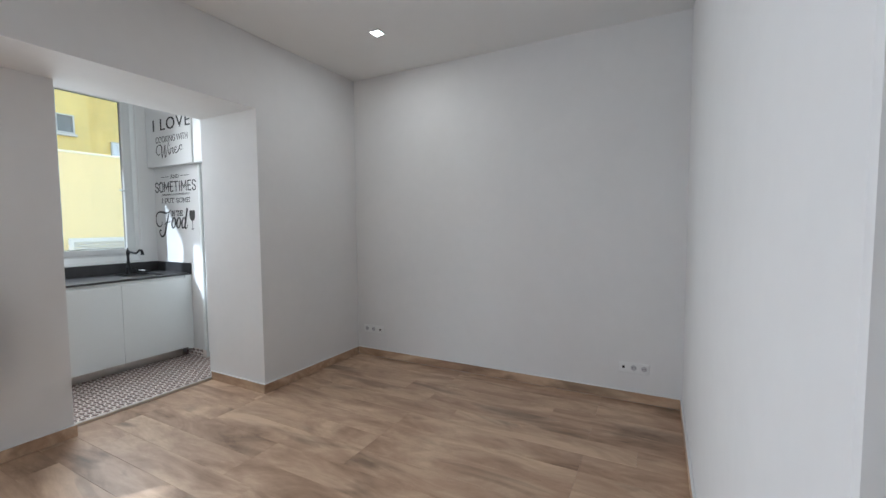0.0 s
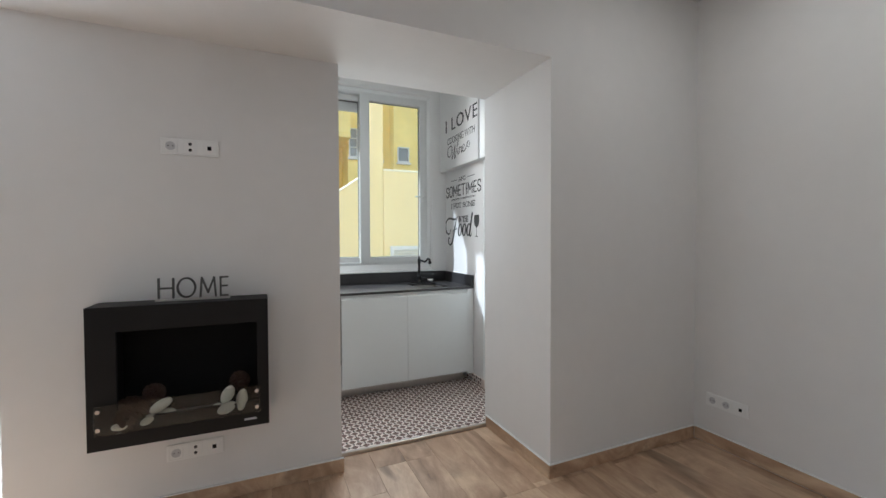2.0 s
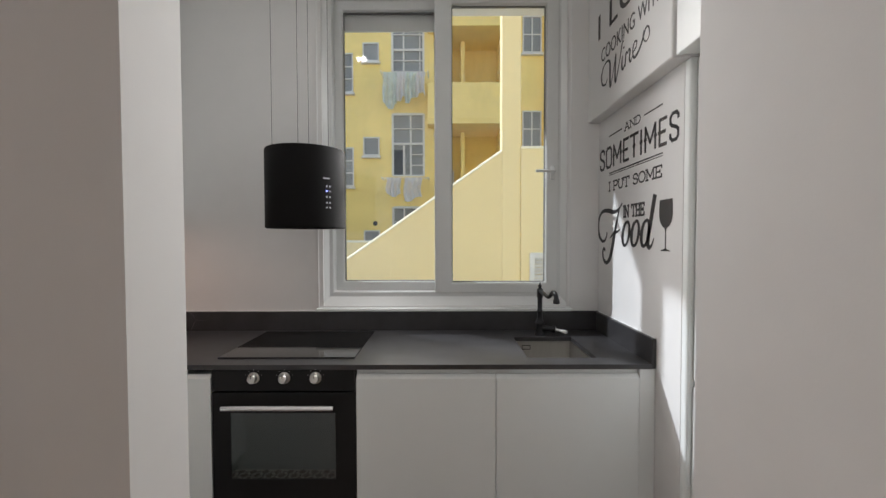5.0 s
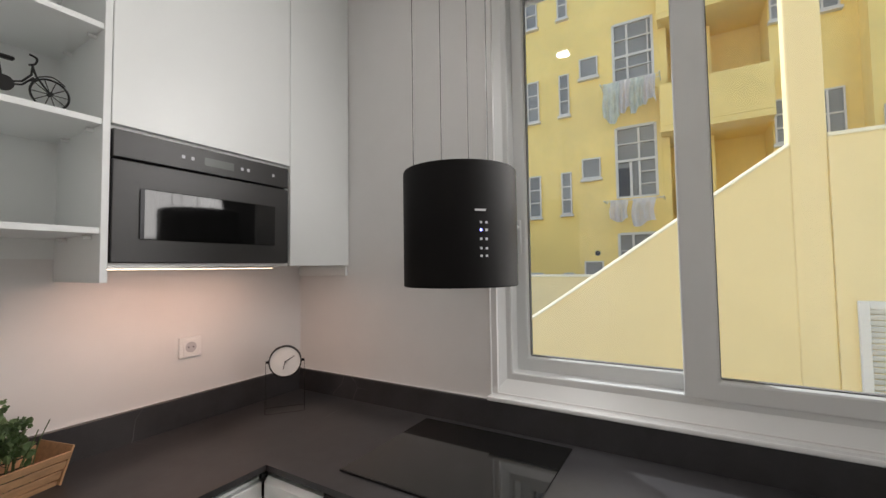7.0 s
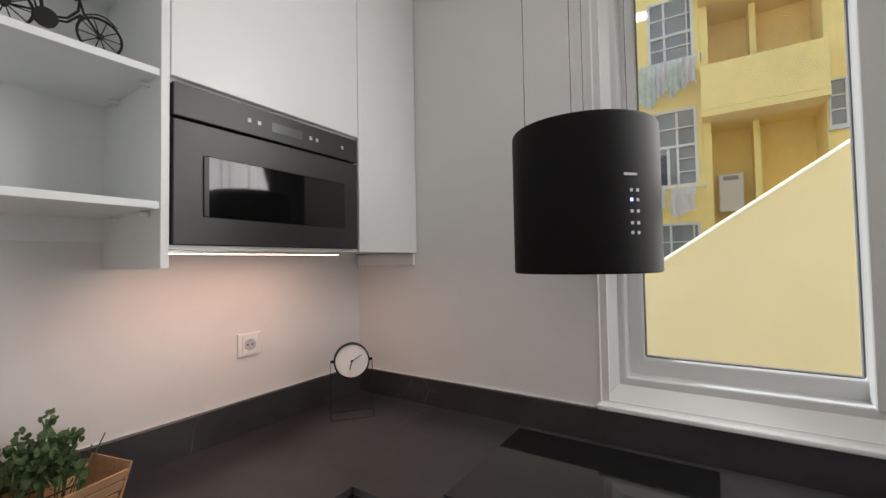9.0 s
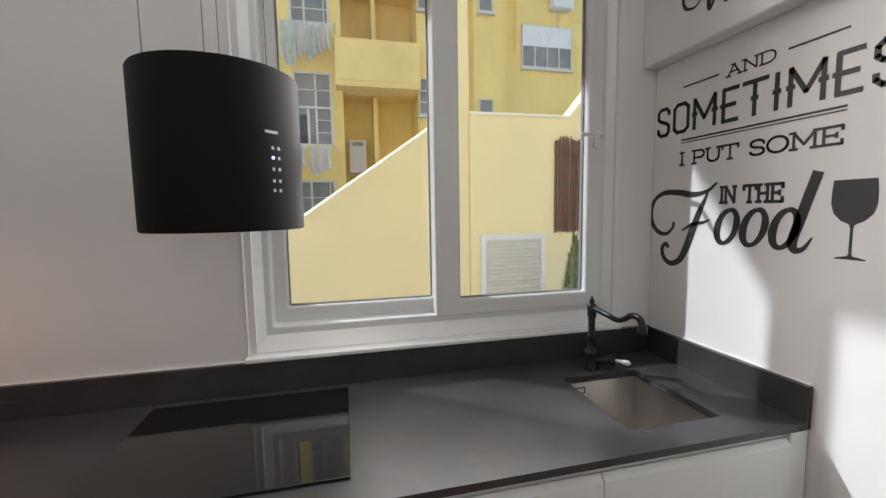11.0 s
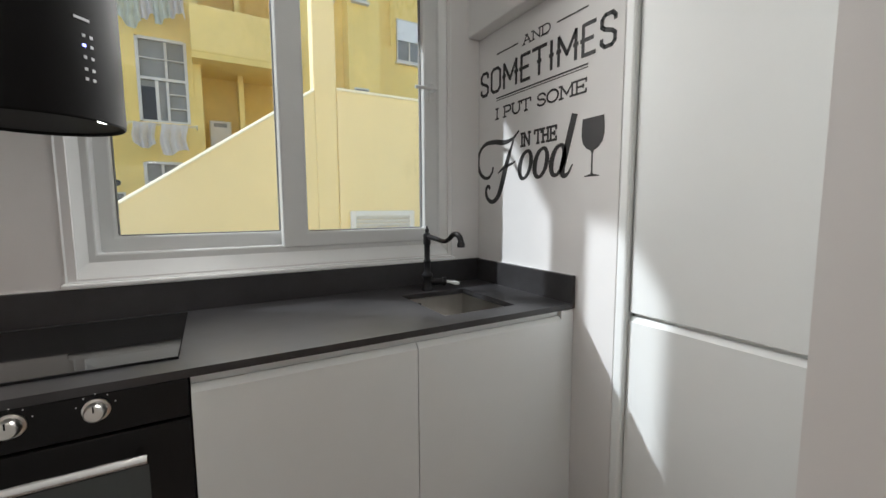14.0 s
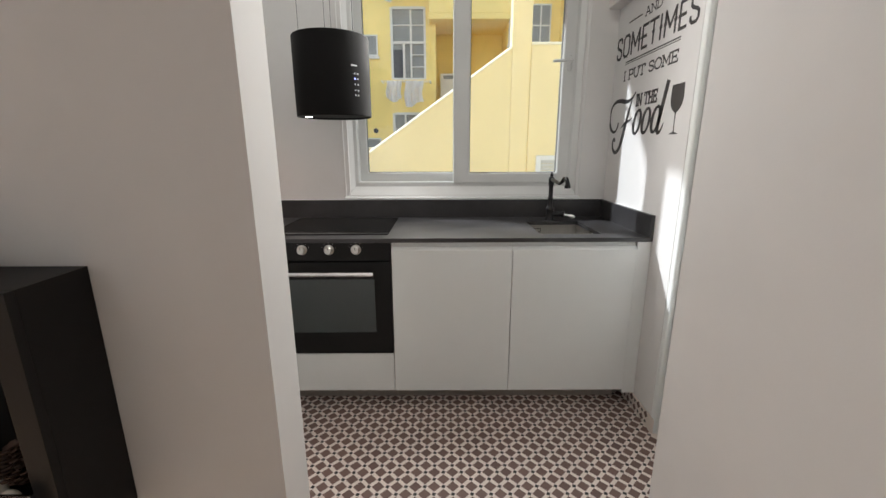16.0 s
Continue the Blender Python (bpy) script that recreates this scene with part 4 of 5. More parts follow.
# ---- outside: terrace ----
structure("pavement", slab(-9.4, -3.66, -7.0, 0.346, -0.12, 0.0), terrace_tile, "pale sunlit terrace paving", "pavement")
structure("door_sill", slab(-3.80, -3.64, -1.25, 0.346, -0.012, 0.022), coping_white, "pale stone door sill", "sill")
tdoor = thing("door_1", "open white-framed terrace door", "door", (-3.75, -0.45, 0), kind="structure")
bm = B()
box(bm, -3.75, -3.65, 0.275, 0.359, 0.004, 2.40, 0.006)
box(bm, -3.75, -3.65, -1.25, -1.17, 0.004, 2.40, 0.006)
box(bm, -3.75, -3.65, -1.17, 0.275, 2.345, 2.40, 0.006)
part("door_frame", bm, pvc_white, tdoor, "white plastic door frame")
structure("lintel_door", slab(-3.80, -3.482, -1.25, 0.359, 2.402, 2.413), wall_paint, "white lintel over the terrace door", "lintel")
structure("wall_terrace_side", slab(-5.36, -3.72, 0.300, 0.344, -0.1, 3.0), coping_white, "pale outer wall of the kitchen", "wall")
parapet("wall_garden", -9.6, -9.4, [(-7.2, 0.95), (-3.0, 0.95), (-2.4, 0.95)], yellow_light, "low pale yellow terrace wall with white coping")
structure("wall_terrace_far", slab(-10.6, -10.4, -12, -3.87, -0.5, 1.84), yellow_light, "yellow boundary wall behind the terrace", "wall")
structure("coping_terrace", slab(-10.63, -10.37, -12, -3.85, 1.842, 1.97, 0.008), coping_white, "white coping of the boundary wall", "coping")
parapet("wall_terrace_low", -10.6, -10.4, [(-3.868, 1.46), (-1.9, 1.46)], yellow_light, "lower yellow end of the boundary wall")

red = thing("apartment_building", "red rendered house behind the terrace", "building", (-15, -9, -0.5))
part("wall", slab(-21, -15.0, -22, -2.75, -0.5, 9.3), red_render, red, "red rendered wall")
part("roof", slab(-21.2, -14.8, -22, -2.75, 9.3, 9.55), coping_white, red)
part("plinth", slab(-15.0, -14.93, -22, -2.75, -0.5, 1.72), court_ground, red, "brown-grey plinth")
part("string_course", slab(-15.0, -14.90, -22, -2.75, 1.722, 1.92), coping_white, red, "white band above the plinth")
for y in (-5.70, -6.71, -8.6, -10.6):
    for z0, z1 in ((2.76, 3.85), (5.58, 6.54)):
        w = part("window", slab(-14.995, -14.98, y - 0.19, y + 0.19, z0, z1), far_glass, red, "white-framed window")
        f = B()
        for a in ((-0.25, -0.18, z0 - 0.05, z1 + 0.06), (0.18, 0.25, z0 - 0.05, z1 + 0.06), (-0.18, 0.18, z1, z1 + 0.06), (-0.18, 0.18, z0 - 0.05, z0)):
            box(f, -14.995, -14.94, y + a[0], y + a[1], a[2], a[3])
        part("frame", f, coping_white, w, "white frame")
        part("bar", slab(-14.98, -14.955, y - 0.012, y + 0.012, z0, z1), coping_white, w)
        for k in (1, 2):
            zb = z0 + (z1 - z0) * k / 3
            part("bar", slab(-14.98, -14.957, y - 0.18, y + 0.18, zb - 0.012, zb + 0.012), coping_white, w)
        part("sill", slab(-14.995, -14.86, y - 0.32, y + 0.32, z0 - 0.13, z0 - 0.06), coping_white, w)
fence2 = thing("reed_screen", "brown reed fence on top of the boundary wall", "screen", (-10.5, -8, 2.0))
bm = B()
for i in range(200):
    y = -12 + 0.040 * i
    rod(bm, (-10.5, y, 1.96), (-10.5 + r.uniform(-.02, .02), y, 2.92 + r.uniform(-.05, .05)), 0.024, sides=5)
part("reeds", bm, reed, fence2)["kind"] = "stuff"

tree2 = conifer((-7.2, -1.95, 0.28), 1.0, 0.235, "small green conifer in a black pot on the terrace")
part("pot", lathe(B(), [(0.16, 0.0), (0.22, 0.30), (0.23, 0.33), (0.20, 0.33), (0.19, 0.28), (0, 0.28)], Matrix.Translation((-7.2, -1.95, 0)), 24), far_dark, tree2, "black plant pot", True)


def folding_chair(m, mat, label):
    c = thing("folding_chair", label, "chair", (0, 0, 0), "folding chairs on the terrace")
    for s in (-0.2, 0.2):
        part("leg", tube(B(), [(0.22, s, 0), (-0.2, s, 0.82)], 0.014, 6, 1), mat, c)
        part("leg", tube(B(), [(-0.2, s * 0.85, 0), (0.17, s * 0.85, 0.44)], 0.014, 6, 1), mat, c)
    for i in range(5):
        part("seat_slat", slab(-0.16 + 0.075 * i, -0.10 + 0.075 * i, -0.2, 0.2, 0.44, 0.456, 0.003), mat, c)
    for z in (0.62, 0.76):
        x = 0.22 - 0.42 * z / 0.82
        part("back_slat", slab(x - 0.01, x + 0.01, -0.2, 0.2, z - 0.04, z + 0.04, 0.003), mat, c)
    for x in (-0.17, 0.19):
        part("stretcher", slab(x - 0.008, x + 0.008, -0.18, 0.18, 0.08, 0.11, 0.002), mat, c)
    c.matrix_basis = m
    return c


folding_chair(pose(-6.38, -1.50, 0.0, 0, 0, 200), coping_white, "white wooden folding chair beside the conifer")
table = thing("terrace_table", "small wooden folding table with crossed legs", "table", (-5.75, -1.55, 0))
for i in range(6):
    part("top_slat", slab(-6.05 + 0.1 * i, -5.96 + 0.1 * i, -1.95, -1.25, 0.66, 0.68, 0.003), pine_wood, table)
for s in (-1.85, -1.35):
    part("leg", tube(B(), [(-6.0, s, 0.0), (-5.5, s, 0.66)], 0.016, 6, 1), pine_wood, table)
    part("leg", tube(B(), [(-5.5, s + 0.03, 0.0), (-6.0, s + 0.03, 0.66)], 0.016, 6, 1), pine_wood, table)
part("stretcher", rod(B(), (-5.55, -1.85, 0.1), (-5.55, -1.35, 0.1), 0.012, sides=6), pine_wood, table)


def leafy(bm, r, centre, spread, count, size, lift=0.6):
    for i in range(count):
        a, b = r.uniform(0, 6.283), r.random() ** 0.6
        p = Vector(centre) + Vector((spread[0] * b * math.cos(a), spread[1] * b * math.sin(a), spread[2] * r.random() * (1.15 - 0.6 * b)))
        d = Vector((math.cos(a) * b, math.sin(a) * b, lift + r.uniform(-0.3, 0.4))).normalized()
        side = d.cross(Vector((r.uniform(-1, 1), r.uniform(-1, 1), r.uniform(-1, 1)))).normalized()
        s = size * r.uniform(0.7, 1.3)
        up = side.cross(d) * s * 0.15
        v = [bm.verts.new(q) for q in (p, p + d * s * 0.35 + side * s * 0.42, p + d * s * 0.8 + side * s * 0.33, p + d * s + up, p + d * s * 0.8 - side * s * 0.33, p + d * s * 0.35 - side * s * 0.42)]
        bm.faces.new(v)


bowl = thing("table_plant", "small green plant in a white pot on the terrace table", "plant", (-5.8, -1.5, 0.68))
part("pot", lathe(B(), [(0.045, 0.681), (0.06, 0.76), (0.055, 0.76), (0.05, 0.74), (0, 0.74)], Matrix.Translation((-5.8, -1.5, 0)), 20), plastic_white, bowl, "white pot", True)
bm = B()
leafy(bm, random.Random(3), (-5.8, -1.5, 0.74), (0.12, 0.12, 0.12), 160, 0.04)
part("leaves", bm, leaf_green, bowl)["kind"] = "stuff"

# ---- living room things ----
fire = thing("fireplace", "wall-hung black ethanol fireplace with glass guard", "fireplace", (-3.43, 1.08, 0.45))
FX0, FX1, FY0, FY1, FZ0, FZ1 = -3.478, -3.294, 0.717, 1.454, 0.460, 1.099
OY0, OY1, OZ0, OZ1 = 0.828, 1.402, 0.585, 0.985
part("front_panel", ring(B(), FX1 - 0.02, FX1, FY0, FY1, FZ0, FZ1, OY0, OY1, OZ0, OZ1, 0.001), black_paint, fire, "matt black front panel")
part("casing", ring(B(), FX0, FX1 - 0.0205, FY0, FY1, FZ0, FZ1, FY0 + 0.012, FY1 - 0.012, FZ0 + 0.012, FZ1 - 0.012), black_paint, fire, "black sheet-metal casing")
part("back_plate", slab(FX0 + 0.003, FX0 + 0.007, FY0 + 0.012, FY1 - 0.012, FZ0 + 0.012, FZ1 - 0.012), black_matte, fire, "matt black back plate")
part("liner", ring(B(), FX0 + 0.008, FX1 - 0.021, OY0 - 0.03, OY1 + 0.03, OZ0 - 0.06, OZ1 + 0.03, OY0 - 0.02, OY1 + 0.02, OZ0 - 0.055, OZ1 + 0.02), black_matte, fire, "black firebox liner")
tray = part("tray", slab(FX0 + 0.02, FX1 - 0.021, OY0 - 0.02, OY1 + 0.02, OZ0 - 0.055, OZ0 - 0.05), black_paint, fire)
part("burner", slab(-3.42, -3.36, 0.96, 1.28, OZ0 - 0.05, OZ0 - 0.03, 0.003), dark_metal, fire, "dark burner box")
guard = part("guard", slab(-3.280, -3.274, 0.748, 1.414, 0.534, 0.667, 0.001), guard_glass, fire, "clear glass guard")
guard.visible_shadow = False
for y in (0.764, 1.398):
    for z in (0.563, 0.643):
        part("bolt", rod(B(), (FX1, y, z), (-3.268, y, z), 0.009, sides=14), chrome, fire, "round steel bolt")
part("badge", slab(FX1 - 0.001, FX1 + 0.001, 1.34, 1.395, 0.493, 0.503), button_grey, fire, "small grey maker's badge")


def pebble(at, size, turn):
    t = thing("pebble", "smooth cream pebble in the fireplace tray", "stone", at, "pebbles in the fireplace")
    bm = B()
    bmesh.ops.create_icosphere(bm, subdivisions=3, radius=1, matrix=Matrix.LocRotScale(Vector(at), Euler(turn), Vector(size)))
    for v in bm.verts:
        v.co += 0.06 * size[2] * noise.noise_vector(v.co * 25)
    part("stone", bm, pale_stone, t, smooth=True)


TZ = OZ0 - 0.05
for at, size, turn in (((-3.305, 0.840, TZ + 0.022), (0.022, 0.040, 0.020), (0, 0, 0.2)), ((-3.308, 0.937, TZ + 0.030), (0.022, 0.038, 0.022), (0.45, 0, 0)),
                       ((-3.335, 0.985, TZ + 0.080), (0.030, 0.050, 0.024), (0.5, 0, 0.2)), ((-3.348, 1.005, TZ + 0.028), (0.030, 0.040, 0.028), (0.1, 0, 0.1)),
                       ((-3.323, 1.210, TZ + 0.030), (0.022, 0.034, 0.020), (0.7, 0, 0)), ((-3.305, 1.262, TZ + 0.032), (0.024, 0.046, 0.028), (0.25, 0, 0.1)),
                       ((-3.305, 1.328, TZ + 0.060), (0.024, 0.026, 0.056), (-0.15, 0, 0)), ((-3.333, 1.265, TZ + 0.088), (0.024, 0.028, 0.046), (-0.5, 0, 0))):
    pebble(at, size, turn)


def pine_cone(at, m, size):
    t = thing("pine_cone", "brown open pine cone in the fireplace tray", "pine cone", at, "pine cones in the fireplace")
    bm = B()
    n = 90
    for i in range(n):
        h = i / n
        rad = size * 0.42 * math.sin(math.pi * (0.12 + 0.85 * h)) ** 0.8
        a = i * 2.39996
        p = Vector((rad * math.cos(a), rad * math.sin(a), (h - 0.5) * size))
        out = Vector((math.cos(a), math.sin(a), 0.5)).normalized()
        side = Vector((-math.sin(a), math.cos(a), 0))
        s = size * 0.13
        q = [p - side * s, p + side * s, p + out * s * 1.5 + side * s * 0.5, p + out * s * 1.5 - side * s * 0.5]
        lo = [bm.verts.new(m @ c) for c in q]
        hi = [bm.verts.new(m @ (c + Vector((0, 0, s * 0.35)))) for c in q]
        bm.faces.new(lo[::-1]), bm.faces.new(hi)
        for k in range(4):
            bm.faces.new((lo[k], lo[(k + 1) % 4], hi[(k + 1) % 4], hi[k]))
    ball(bm, m @ Vector((0, 0, 0)), size * 0.22, u=10, v=7)
    part("cone", bm, cone_brown, t)


pine_cone((-3.345, 0.872, TZ), pose(-3.352, 0.865, TZ + 0.060, 90, 12, 90), 0.13)
pine_cone((-3.385, 0.950, TZ), pose(-3.385, 0.950, TZ + 0.120, 25, 10, 0), 0.085)
pine_cone((-3.365, 1.318, TZ), pose(-3.365, 1.318, TZ + 0.135, 12, 10, 0), 0.085)


def lettering(name, words, x0, x1, z0, z1, plane, mat, parent, shear=0.0, thick=0.0, depth=0.0008, facing="y"):
    """Words as a thin raised mesh filling x0..x1 and z0..z1 in the plane y = plane, read from -y (or x = plane, read from +x)."""
    cu = bpy.data.curves.new(name, "FONT")
    cu.body, cu.shear, cu.space_character, cu.extrude = words, shear, 1 + thick, 0.01
    tmp = bpy.data.objects.new("tmp", cu)
    scene.collection.objects.link(tmp)
    bpy.context.view_layer.update()
    me = bpy.data.meshes.new_from_object(tmp.evaluated_get(bpy.context.evaluated_depsgraph_get()))
    bpy.data.objects.remove(tmp)
    co = np.zeros(len(me.vertices) * 3)
    me.vertices.foreach_get("co", co)
    co = co.reshape(-1, 3)
    lo, hi = co.min(0), co.max(0)
    u = (co[:, 0] - lo[0]) / (hi[0] - lo[0])
    v = (co[:, 1] - lo[1]) / (hi[1] - lo[1])
    w = (co[:, 2] - lo[2]) / (hi[2] - lo[2])
    if facing == "y":
        out = np.stack([x0 + u * (x1 - x0), plane - w * depth, z0 + v * (z1 - z0)], 1)
    else:
        out = np.stack([plane + w * depth, x0 + u * (x1 - x0), z0 + v * (z1 - z0)], 1)
    me.vertices.foreach_set("co", out.ravel())
    me.update()
    bm = bmesh.new()
    bm.from_mesh(me)
    bpy.data.meshes.remove(me)
    left = set(bm.faces)
    while left:
        todo, island = [min(left, key=lambda f: f.index)], set()
        while todo:
            f = todo.pop()
            if f not in island:
                island.add(f)
                todo += [g for e in f.edges for g in e.link_faces if g not in island]
        left -= island
        one, made = bmesh.new(), {}
        for f in island:
            for v in f.verts:
                if v not in made:
                    made[v] = one.verts.new(v.co)
            one.faces.new([made[v] for v in f.verts])
        part(name, one, mat, parent)
    bm.free()


sign = thing("home_sign", "grey standing letters HOME on the fireplace", "sign", (-3.42, 1.1, FZ1))
part("base", slab(-3.43, -3.39, 0.957, 1.277, FZ1, FZ1 + 0.010, 0.001), steel, sign, "thin bright metal base plate")
HOME = {"H": (0.966, 1.034, [[(0, 0), (0, 1)], [(1, 0), (1, 1)], [(0, 0.5), (1, 0.5)]]),
        "O": (1.044, 1.127, [[(0.5 + 0.5 * math.cos(math.pi * k / 12), 0.5 + 0.5 * math.sin(math.pi * k / 12)) for k in range(25)]]),
        "M": (1.141, 1.217, [[(0, 0), (0.1, 1), (0.5, 0.2), (0.9, 1), (1, 0)]]),
        "E": (1.231, 1.272, [[(1, 1), (0, 1), (0, 0), (1, 0)], [(0, 0.52), (0.9, 0.52)]])}
for y0, y1, strokes in HOME.values():
    bm = B()
    for run in strokes:
        pts = [Vector((y0 + 0.004 + (y1 - y0 - 0.008) * a, FZ1 + 0.0145 + 0.094 * b)) for a, b in run]
        for p, q in zip(pts, pts[1:]):
            d = (q - p).normalized() * 0.0042
            n = Vector((-d.y, d.x))
            ends = (p - d * 0.8 - n, q + d * 0.8 - n, q + d * 0.8 + n, p - d * 0.8 + n)
            lo = [bm.verts.new((-3.418, v.x, v.y)) for v in ends]
            hi = [bm.verts.new((-3.402, v.x, v.y)) for v in ends]
            bm.faces.new(lo[::-1])
            bm.faces.new(hi)
            for i in range(4):
                bm.faces.new((lo[i], lo[(i + 1) % 4], hi[(i + 1) % 4], hi[i]))
    part("letter", bm, sign_grey, sign)


def socket_plate(name, m, width, modules, label):
    """A white wall plate in the plane x = 0 of m, with its modules along y."""
    t = thing(name, label, "socket", (0, 0, 0), "wall sockets")
    part("plate", slab(0, 0.009, -width / 2, width / 2, -0.042, 0.042, 0.003, 2), plastic_white, t)
    n = len(modules)
    for i, kind in enumerate(modules):
        y = -width / 2 + width * (i + 0.5) / n
        k = part("insert", slab(0.009, 0.011, y - 0.03, y + 0.03, -0.033, 0.033, 0.002), plastic_white, t)
        if kind == "s":
            ring = lathe(B(), [(0.0215, 0.0), (0.0215, 0.0022), (0.0195, 0.0022), (0.0195, 0.0003), (0, 0.0003)], pose(0.0112, y, 0, 0, 90, 0), 24)
            part("socket", ring, button_grey, k, "round socket well", True)
            for d in (-0.0095, 0.0095):
                part("hole", rod(B(), (0.0113, y + d, 0), (0.0122, y + d, 0), 0.003, sides=8), black_matte, k)
        elif kind == "t":
            for d in (-0.015, 0.015):
                part("aerial_jack", rod(B(), (0.011, y, d), (0.0135, y, d), 0.008, sides=12), dark_metal, k, "dark aerial jack")
        elif kind == "d":
            part("data_jack", slab(0.011, 0.0125, y - 0.009, y + 0.009, -0.010, 0.010), black_matte, k, "black data jack")
    t.matrix_basis = m
    return t


socket_plate("wall_socket", pose(-3.48, 1.104, 1.868), 0.255, "std", "white triple wall plate above the fireplace")
socket_plate("wall_socket", pose(-3.48, 1.104, 0.313), 0.255, "std", "white triple wall plate below the fireplace")
socket_plate("wall_socket", pose(-2.695, 4.168, 0.318, 0, 0, -90), 0.26, "ssd", "white triple wall plate above the skirting")
socket_plate("wall_socket", pose(-0.118, 4.168, 0.296, 0, 0, -90), 0.225, "dss", "white triple wall plate above the skirting")
socket_plate("wall_socket", pose(-4.535, 0.552, 1.262, 0, 0, 90), 0.09, "s", "single white kitchen wall socket")

def ceiling_spot(x, y, z, label):
    t = thing("ceiling_spot", label, "lamp", (x, y, z), "square ceiling spots")
    bm = ring(B(), -0.006, 0.0, -0.055, 0.055, -0.055, 0.055, -0.04, 0.04, -0.04, 0.04)
    bmesh.ops.transform(bm, matrix=Matrix.Translation((x, y, z)) @ Matrix(((0, 1, 0, 0), (0, 0, 1, 0), (1, 0, 0, 0), (0, 0, 0, 1))), verts=bm.verts)
    part("frame", bm, plastic_white, t)
    part("diffuser", slab(x - 0.039, x + 0.039, y - 0.039, y + 0.039, z - 0.004, z), lamp_white, t, "glowing square diffuser")


ceiling_spot(-2.01, 3.38, LC, "square recessed living room ceiling spot, lit")
ceiling_spot(-4.10, 1.68, CEIL, "square recessed kitchen ceiling spot, lit")

# ---- small kitchen things ----
clock = thing("table_clock", "round white clock with black rim on a wire stand", "clock", (-4.83, 0.78, TOP))
CM = look((-4.835, 0.778, 1.166), (-4.835 - 0.9, 0.778 - 1.1, 1.166))
part("case", lathe(B(), [(0.0, -0.02), (0.066, -0.02), (0.070, -0.012), (0.070, 0.016), (0.0665, 0.018), (0.0645, 0.012), (0.0, 0.012)], CM, 40), black_paint, clock, "black rim", True)
face_white = material("face_white", (0.8, 0.8, 0.78), 0.4)
face = part("face", lathe(B(), [(0.0645, 0.0122), (0.0, 0.0130)], CM, 40), face_white, clock, "white dial")
for a, l, w in ((60, 0.045, 0.0025), (195, 0.034, 0.003)):
    d = Vector((math.sin(radians(a)), math.cos(radians(a)), 0))
    part("pointer", tube(B(), [CM @ Vector((0, 0, 0.0145)), CM @ (d * l + Vector((0, 0, 0.0145)))], w / 2, 6, 1), black_matte, face, "thin black clock pointer")
part("hub", ball(B(), CM @ Vector((0, 0, 0.0145)), 0.004, u=10, v=6), black_matte, face)
for s in (-1, 1):
    a = CM @ Vector((s * 0.070, 0, 0))
    b = CM @ Vector((s * 0.082, 0, 0))
    foot_f, foot_b = CM @ Vector((s * 0.082, 0, 0.045)), CM @ Vector((s * 0.082, 0, -0.045))
    part("pivot", rod(B(), a, b, 0.006, sides=10), black_paint, clock)
    bm = B()
    tube(bm, [b, Vector((foot_f.x, foot_f.y, TOP + 0.003))], 0.0007, 6, 1)
    tube(bm, [b, Vector((foot_b.x, foot_b.y, TOP + 0.003))], 0.0007, 6, 1)
    tube(bm, [Vector((foot_f.x, foot_f.y, TOP + 0.003)), Vector((foot_b.x, foot_b.y, TOP + 0.003))], 0.0007, 6, 1)
    part("stand", bm, black_paint, clock, "thin black wire leg")
for d in (0.045, -0.045):
    a, b = CM @ Vector((-0.082, 0, d)), CM @ Vector((0.082, 0, d))
    part("stand", tube(B(), [Vector((a.x, a.y, TOP + 0.003)), Vector((b.x, b.y, TOP + 0.003))], 0.0007, 6, 1), black_paint, clock)

crate = thing("planter_crate", "slatted pine crate standing on the worktop", "crate", (-3.90, 0.70, TOP))
CR = pose(-3.90, 0.70, TOP, 0, 0, 14)


def crate_part(name, x0, x1, y0, y1, z0, z1, tilt=0.0, flare=0.0, shift=0.0):
    bm = slab(x0, x1, y0, y1, z0, z1, 0.001)
    bmesh.ops.transform(bm, matrix=CR @ pose(shift, 0, 0, tilt, flare, 0), verts=bm.verts)
    part(name, bm, pine_wood, crate)


for i in range(4):
    w = 0.162 + 0.0085 * i
    crate_part("slat", -w, w, 0.056, 0.062, 0.004 + 0.027 * i, 0.026 + 0.027 * i, -12)
    crate_part("slat", -w, w, -0.062, -0.056, 0.004 + 0.027 * i, 0.026 + 0.027 * i, 12)
crate_part("end_board", -0.006, 0.0, -0.078, 0.078, 0.002, 0.112, 0, -18, -0.160)
crate_part("end_board", 0.0, 0.006, -0.078, 0.078, 0.002, 0.112, 0, 18, 0.160)
crate_part("bottom", -0.158, 0.158, -0.054, 0.054, 0.0, 0.004)
plant = thing("plant", "bushy artificial green plant in the pine crate", "plant", (-3.905, 0.72, TOP))
r = random.Random(11)
bm = B()
for i in range(26):
    x, y = r.uniform(-0.11, 0.03), r.uniform(-0.05, 0.05)
    tip = Vector((x * 1.25 + 0.01, y * 1.9 + 0.01, r.uniform(0.11, 0.215)))
    tube(bm, [CR @ Vector((x, y, 0.01)), CR @ Vector((x * 1.1, y * 1.2, tip.z * 0.6)), CR @ tip], 0.0015, 5, 3)
part("stems", bm, leaf_green, plant)["kind"] = "stuff"
bm = B()
for k in range(26):
    c = CR @ Vector((r.uniform(-0.11, 0.055), r.uniform(-0.05, 0.06), r.uniform(0.08, 0.165)))
    leafy(bm, r, c, (0.042, 0.04, 0.045), 18, 0.023)
